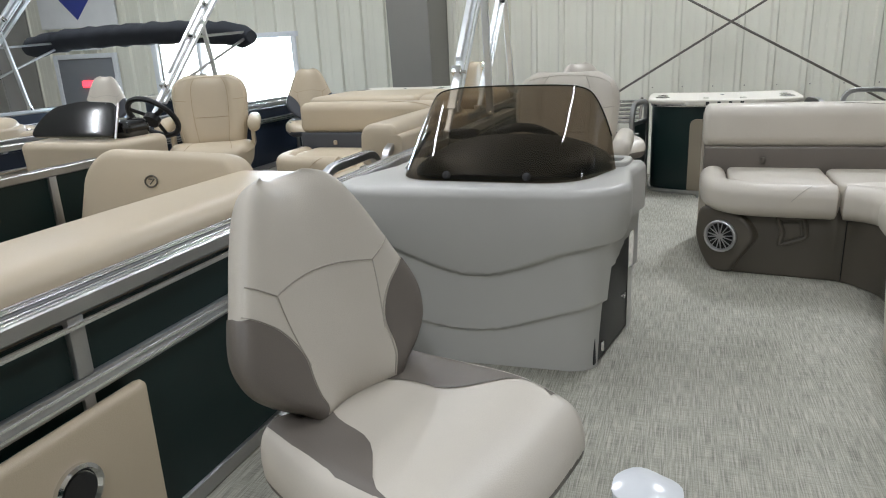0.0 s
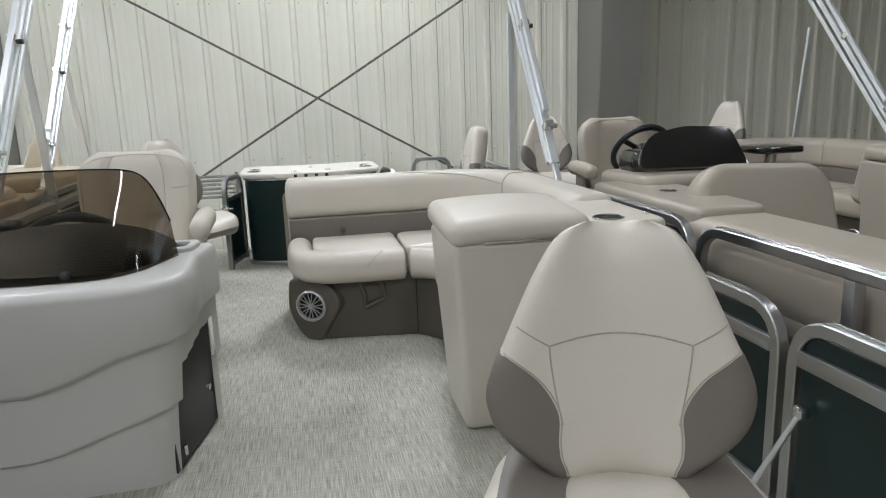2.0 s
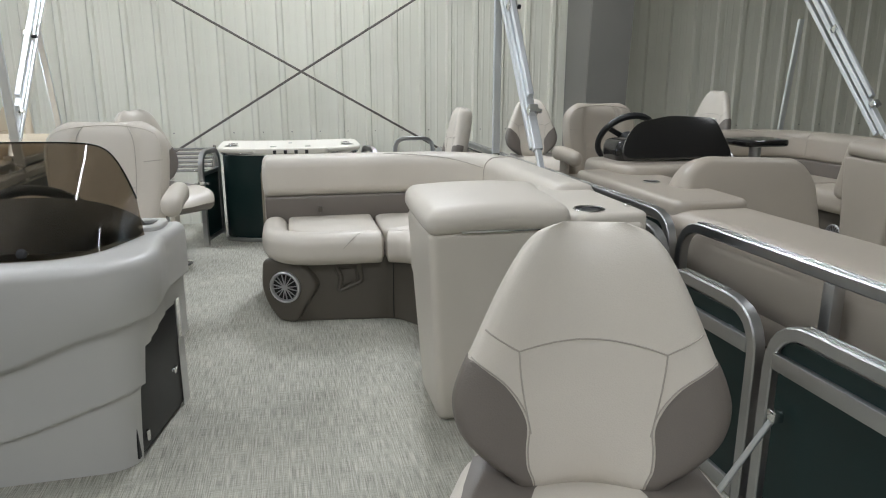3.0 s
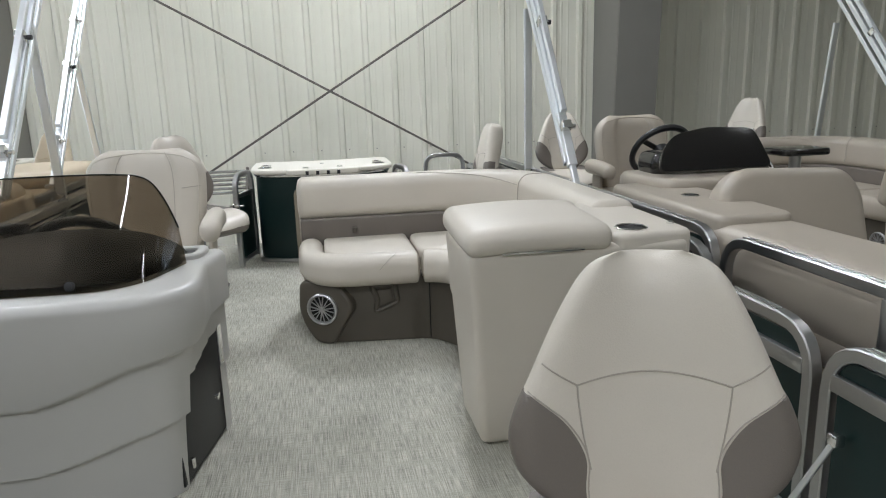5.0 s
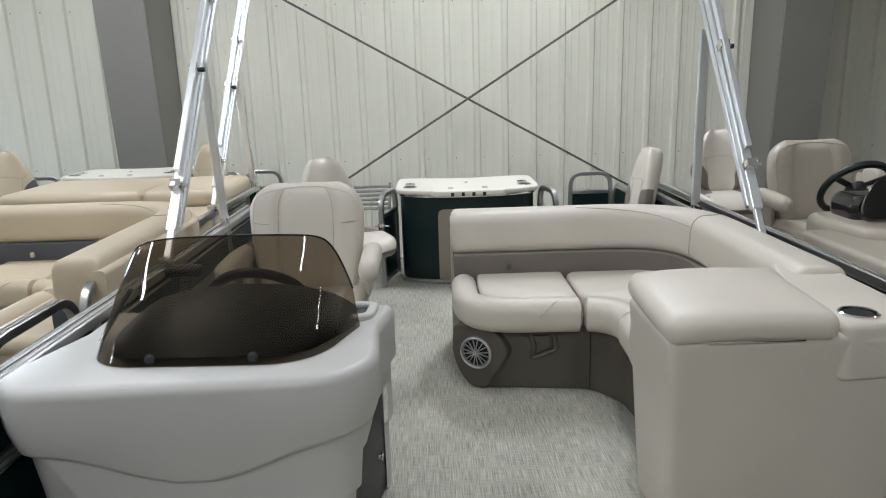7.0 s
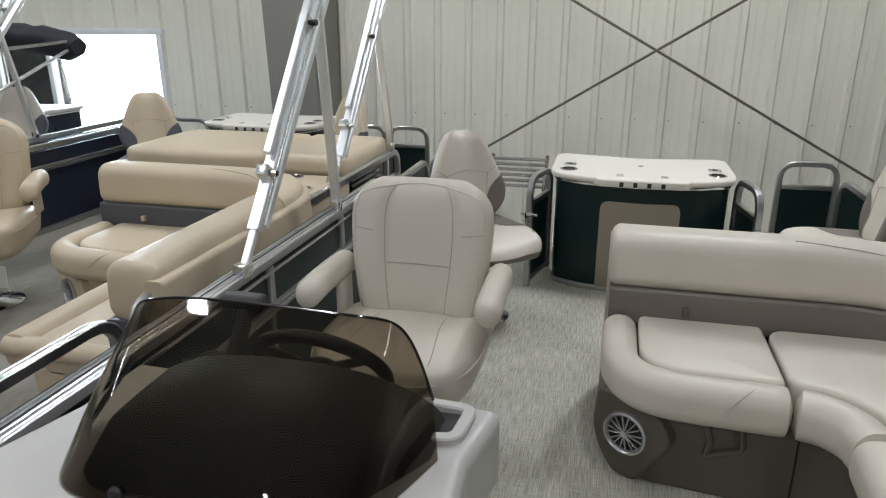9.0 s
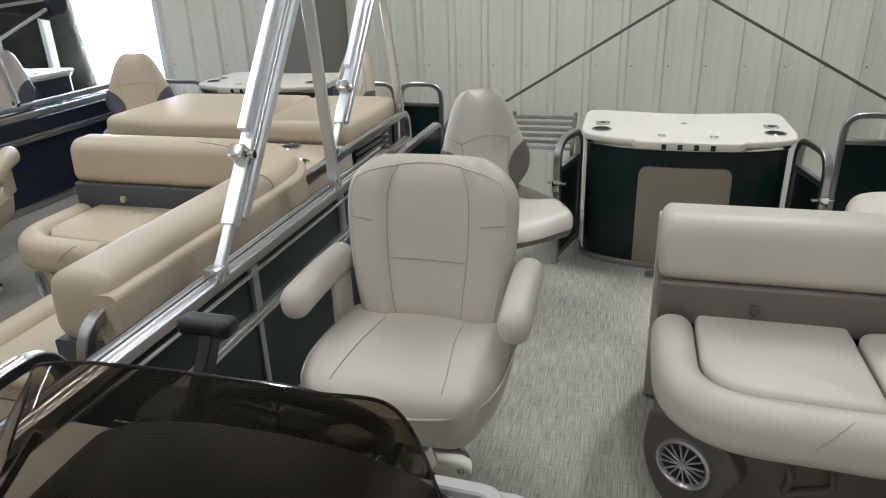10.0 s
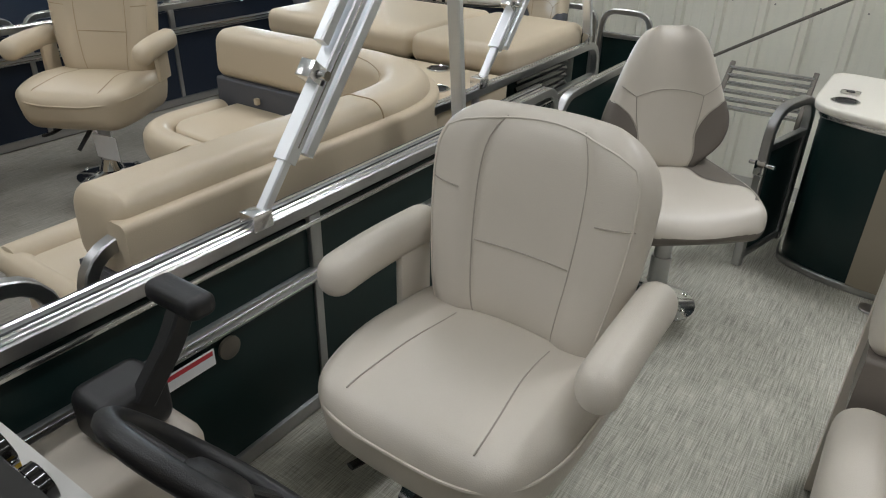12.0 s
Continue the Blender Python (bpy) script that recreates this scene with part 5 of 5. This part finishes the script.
def stern_rail(x0, x1, y, z, group):
    f = thing("stern_rail", Matrix(), "bent aluminium tube rail with a dark panel", "railing", group)
    part("frame", tube([(x0, y, 0.0), (x0, y, z), (x1, y, z), (x1, y, 0.0)], 0.032, 0.032, 0.10, up=(0, 1, 0)), ALU, f)
    part("cross_rail", box(x0 + 0.016, x1 - 0.016, y - 0.014, y + 0.014, z - 0.16, z - 0.13, 0.003), ALU, f)
    part("panel", box(x0 + 0.016, x1 - 0.016, y - 0.004, y + 0.004, 0.04, z - 0.16), PANEL, f, smooth=False)


for a, b in ((-3.68, -3.12), (-3.06, -2.98), (-1.85, -1.50), (-1.45, -1.14)):
    if b - a > 0.2:
        stern_rail(a, b, 6.75, 0.66, "stern rails of the tan boat")
stern_rail(1.34, 1.66, 5.95, 0.66, "stern rails of the boat")
stern_rail(-0.89, -0.52, 5.95, 0.60, "stern rails of the boat")

# farther boat to port
deck(-6.60, -4.00, -0.5, 7.4, FLOOR_TAN, "woven deck of the farther boat")
fence(-4.0, 1.2, 4.4, 0.64, "farther boat railings", PANEL_NAVY, posts=(2.4, 3.4), mid=0.47, label="aluminium railing with dark blue panels")
fence(-4.0, 4.44, 7.2, 0.64, "farther boat railings", PANEL_NAVY, posts=(5.4, 6.2), mid=0.47, label="aluminium railing with dark blue panels")
bimini_leg((4.8, 0.64), (6.05, 1.9), (5.78, 0.64), (5.62, 1.45), -4.0, "bimini frame of the farther boat")
fence(-6.5, 3.5, 7.2, 0.64, "farther boat railings", PANEL_NAVY, mid=0.47, label="aluminium railing with dark blue panels")
bimini_leg((4.8, 0.64), (6.05, 1.9), (5.78, 0.64), (5.62, 1.45), -6.5, "bimini frame of the farther boat")
far_top = bimini_canvas(-7.0, -3.95, 6.33, 1.27, 0.10, "bimini frame of the farther boat", r=0.135)
for bx in (-4.0, -6.5):
    part("bow", tube([(bx, 5.42, 1.28), (bx, 6.30, 1.33)], 0.024, 0.024), ALU, far_top, "aluminium bow")
    part("brace", tube([(bx, 4.95, 0.80), (bx, 6.28, 1.27)], 0.022, 0.022), ALU, far_top)
fishing_chair(pose(-4.75, 6.3, 0, 0, 0, 20), VINYL, VINYL_NAVY, SEAM, "cream and slate fishing chair on the farther boat", "far fishing chairs", seat_h=0.44)
fishing_chair(pose(-5.65, 5.9, 0, 0, 0, 20), VINYL, VINYL_NAVY, SEAM, "cream and slate fishing chair on the farther boat", "far fishing chairs", seat_h=0.46)
stern_counter(pose(-5.2, 6.7, 0), TOPWHITE, PANEL_NAVY, PANEL_NAVY, "dark blue stern counter with a white top", "stern counters")
couch(-5.75, -0.2, VINYL_TAN, VINYL_NAVY, VINYL_TAN, SEAM_TAN, "tan lounge couch on the farther boat", "lounge couches", arm=False, front=2.55)

# greige boat to starboard
RX = 1.86
deck(1.84, 4.46, -1.2, 7.0, FLOOR, "light woven deck of the starboard boat")
fence(RX, 2.50, 5.9, 0.665, "starboard boat railings", posts=(3.4, 4.5), mid=0.47, r0=0.13, label="aluminium railing of the starboard boat")
fence(RX, 0.3, 2.46, 0.665, "starboard boat railings", posts=(1.72,), mid=0.0, r0=0.13, fill=False, label="open aluminium railing of the starboard boat")
fence(RX, -1.1, 0.26, 0.665, "starboard boat railings", mid=0.0, r0=0.13, fill=False, label="open aluminium railing of the starboard boat")
fence(4.44, 1.0, 6.8, 0.66, "starboard boat railings", posts=(2.4, 3.6, 5.0), mid=0.47, label="aluminium railing of the starboard boat")
bow_lounge(1.93, 2.74, 0.2, 2.80, VINYL_GREIGE_SHADED, SEAM, "greige vinyl bow lounge with a tall rounded backrest", VINYL_GREIGE_SHADED, 0.83, back=(2.08, 2.82))
simple_console(pose(2.41, 3.56, 0) @ Matrix.Diagonal((1, 1, 1.075, 1)), VINYL_GREIGE_SHADED, GLOSS, "greige helm console with a gloss black screen", 0.66, -0.05)
led = thing("cup_ledge", pose(2.16, 3.30, 0), "greige ledge with chrome cup holders beside the railing", "ledge")
part("ledge", slab(smooth_outline([(-0.24, -0.72), (0.08, -0.72), (0.12, -0.1), (0.10, 0.28), (-0.24, 0.28)], 0.06), 0.0, 0.69, 0.025), VINYL_GREIGE_SHADED, led)
cup_ring(led, -0.02, 0.12, 0.69)
cup_ring(led, -0.08, -0.22, 0.69, 0.03)
tb = thing("side_table", pose(2.93, 3.52, 0), "gloss black side table with cup recesses on a post", "table")
part("tabletop", slab(smooth_outline([(-0.13, -0.10), (0.15, -0.10), (0.15, 0.12), (-0.13, 0.12)], 0.06), 0.80, 0.835, 0.01), GLOSS, tb)
part("post", lathe([(0.12, 0), (0.12, 0.01), (0.03, 0.03), (0.03, 0.80)]), ALU, tb)
helm_chair(pose(2.62, 4.55, 0, 0, 0, 2), VINYL_GREIGE_SHADED, SEAM, "greige vinyl captain's chair on the starboard boat", "captain's chairs", seat_h=0.50)
fishing_chair(pose(2.52, 5.75, 0, 0, 0, 0), VINYL, VINYL_GREY, SEAM, "cream fishing chair on the starboard boat", "starboard fishing chairs", seat_h=0.48)
fishing_chair(pose(4.05, 5.85, 0, 0, 0, -80), VINYL, VINYL_GREY, SEAM, "cream and grey fishing chair by the far railing", "starboard fishing chairs", seat_h=0.55)
couch(2.88, 1.15, VINYL_GREIGE_SHADED, VINYL_GREY, PLASTIC_GREY, SEAM, "greige corner lounge couch on the starboard boat", "lounge couches")
bimini_leg((4.1, 0.66), (5.5, 2.3), (5.25, 0.66), (5.15, 1.6), 4.44, "bimini frame of the starboard boat")

# ---- hall fittings ----
dr = thing("door_1", pose(-8.6, WALL_Y - 0.03, 0), "grey steel service door with a lit red exit sign", "door", kind="structure")
part("leaf", box(-0.55, 0.55, -0.03, 0.0, SHOP_FLOOR, 1.16, 0.004), DOORGREY, dr)
for a in ((-0.62, -0.55, SHOP_FLOOR, 1.23), (0.55, 0.62, SHOP_FLOOR, 1.23), (-0.55, 0.55, 1.16, 1.23)):
    part("frame", box(a[0], a[1], -0.05, 0.0, a[2], a[3], 0.004), WHITE_PAINT, dr)
part("exit_sign", box(-0.10, 0.10, -0.07, -0.03, 0.73, 0.83, 0.005), RED_GLOW, dr, "lit red sign")
bn = thing("banner", pose(-8.6, WALL_Y - 0.04, 0), "white banner with a blue diamond on the wall", "banner")
part("sheet", box(-0.75, 0.75, -0.012, 0.0, 1.62, 2.5), WHITE, bn, smooth=False)
part("diamond", slab([(-0.30, 0.0), (0.0, -0.30), (0.30, 0.0), (0.0, 0.30)], 0, 0.006, 0.001), BLUE, bn).matrix_basis = pose(0.0, -0.012, 2.03, 90)
rs = thing("wall_sign", pose(-8.55, WALL_Y - 0.03, 0), "small red and white sign above the door", "sign")
part("plate", box(-0.30, 0.30, -0.02, 0, 1.28, 1.46), WHITE, rs, smooth=False)
part("text_bar", box(-0.24, 0.24, -0.024, -0.02, 1.33, 1.41), RED, rs, smooth=False)
ex = thing("extinguisher_sign", pose(-9.9, 8.24, 0), "red and white notice on the grey column", "sign")
part("plate", box(-0.12, 0.12, -0.2, -0.19, 0.55, 1.0), RED, ex, smooth=False)
part("text_bar", box(-0.10, 0.10, -0.204, -0.2, 0.60, 0.72), WHITE, ex, smooth=False)
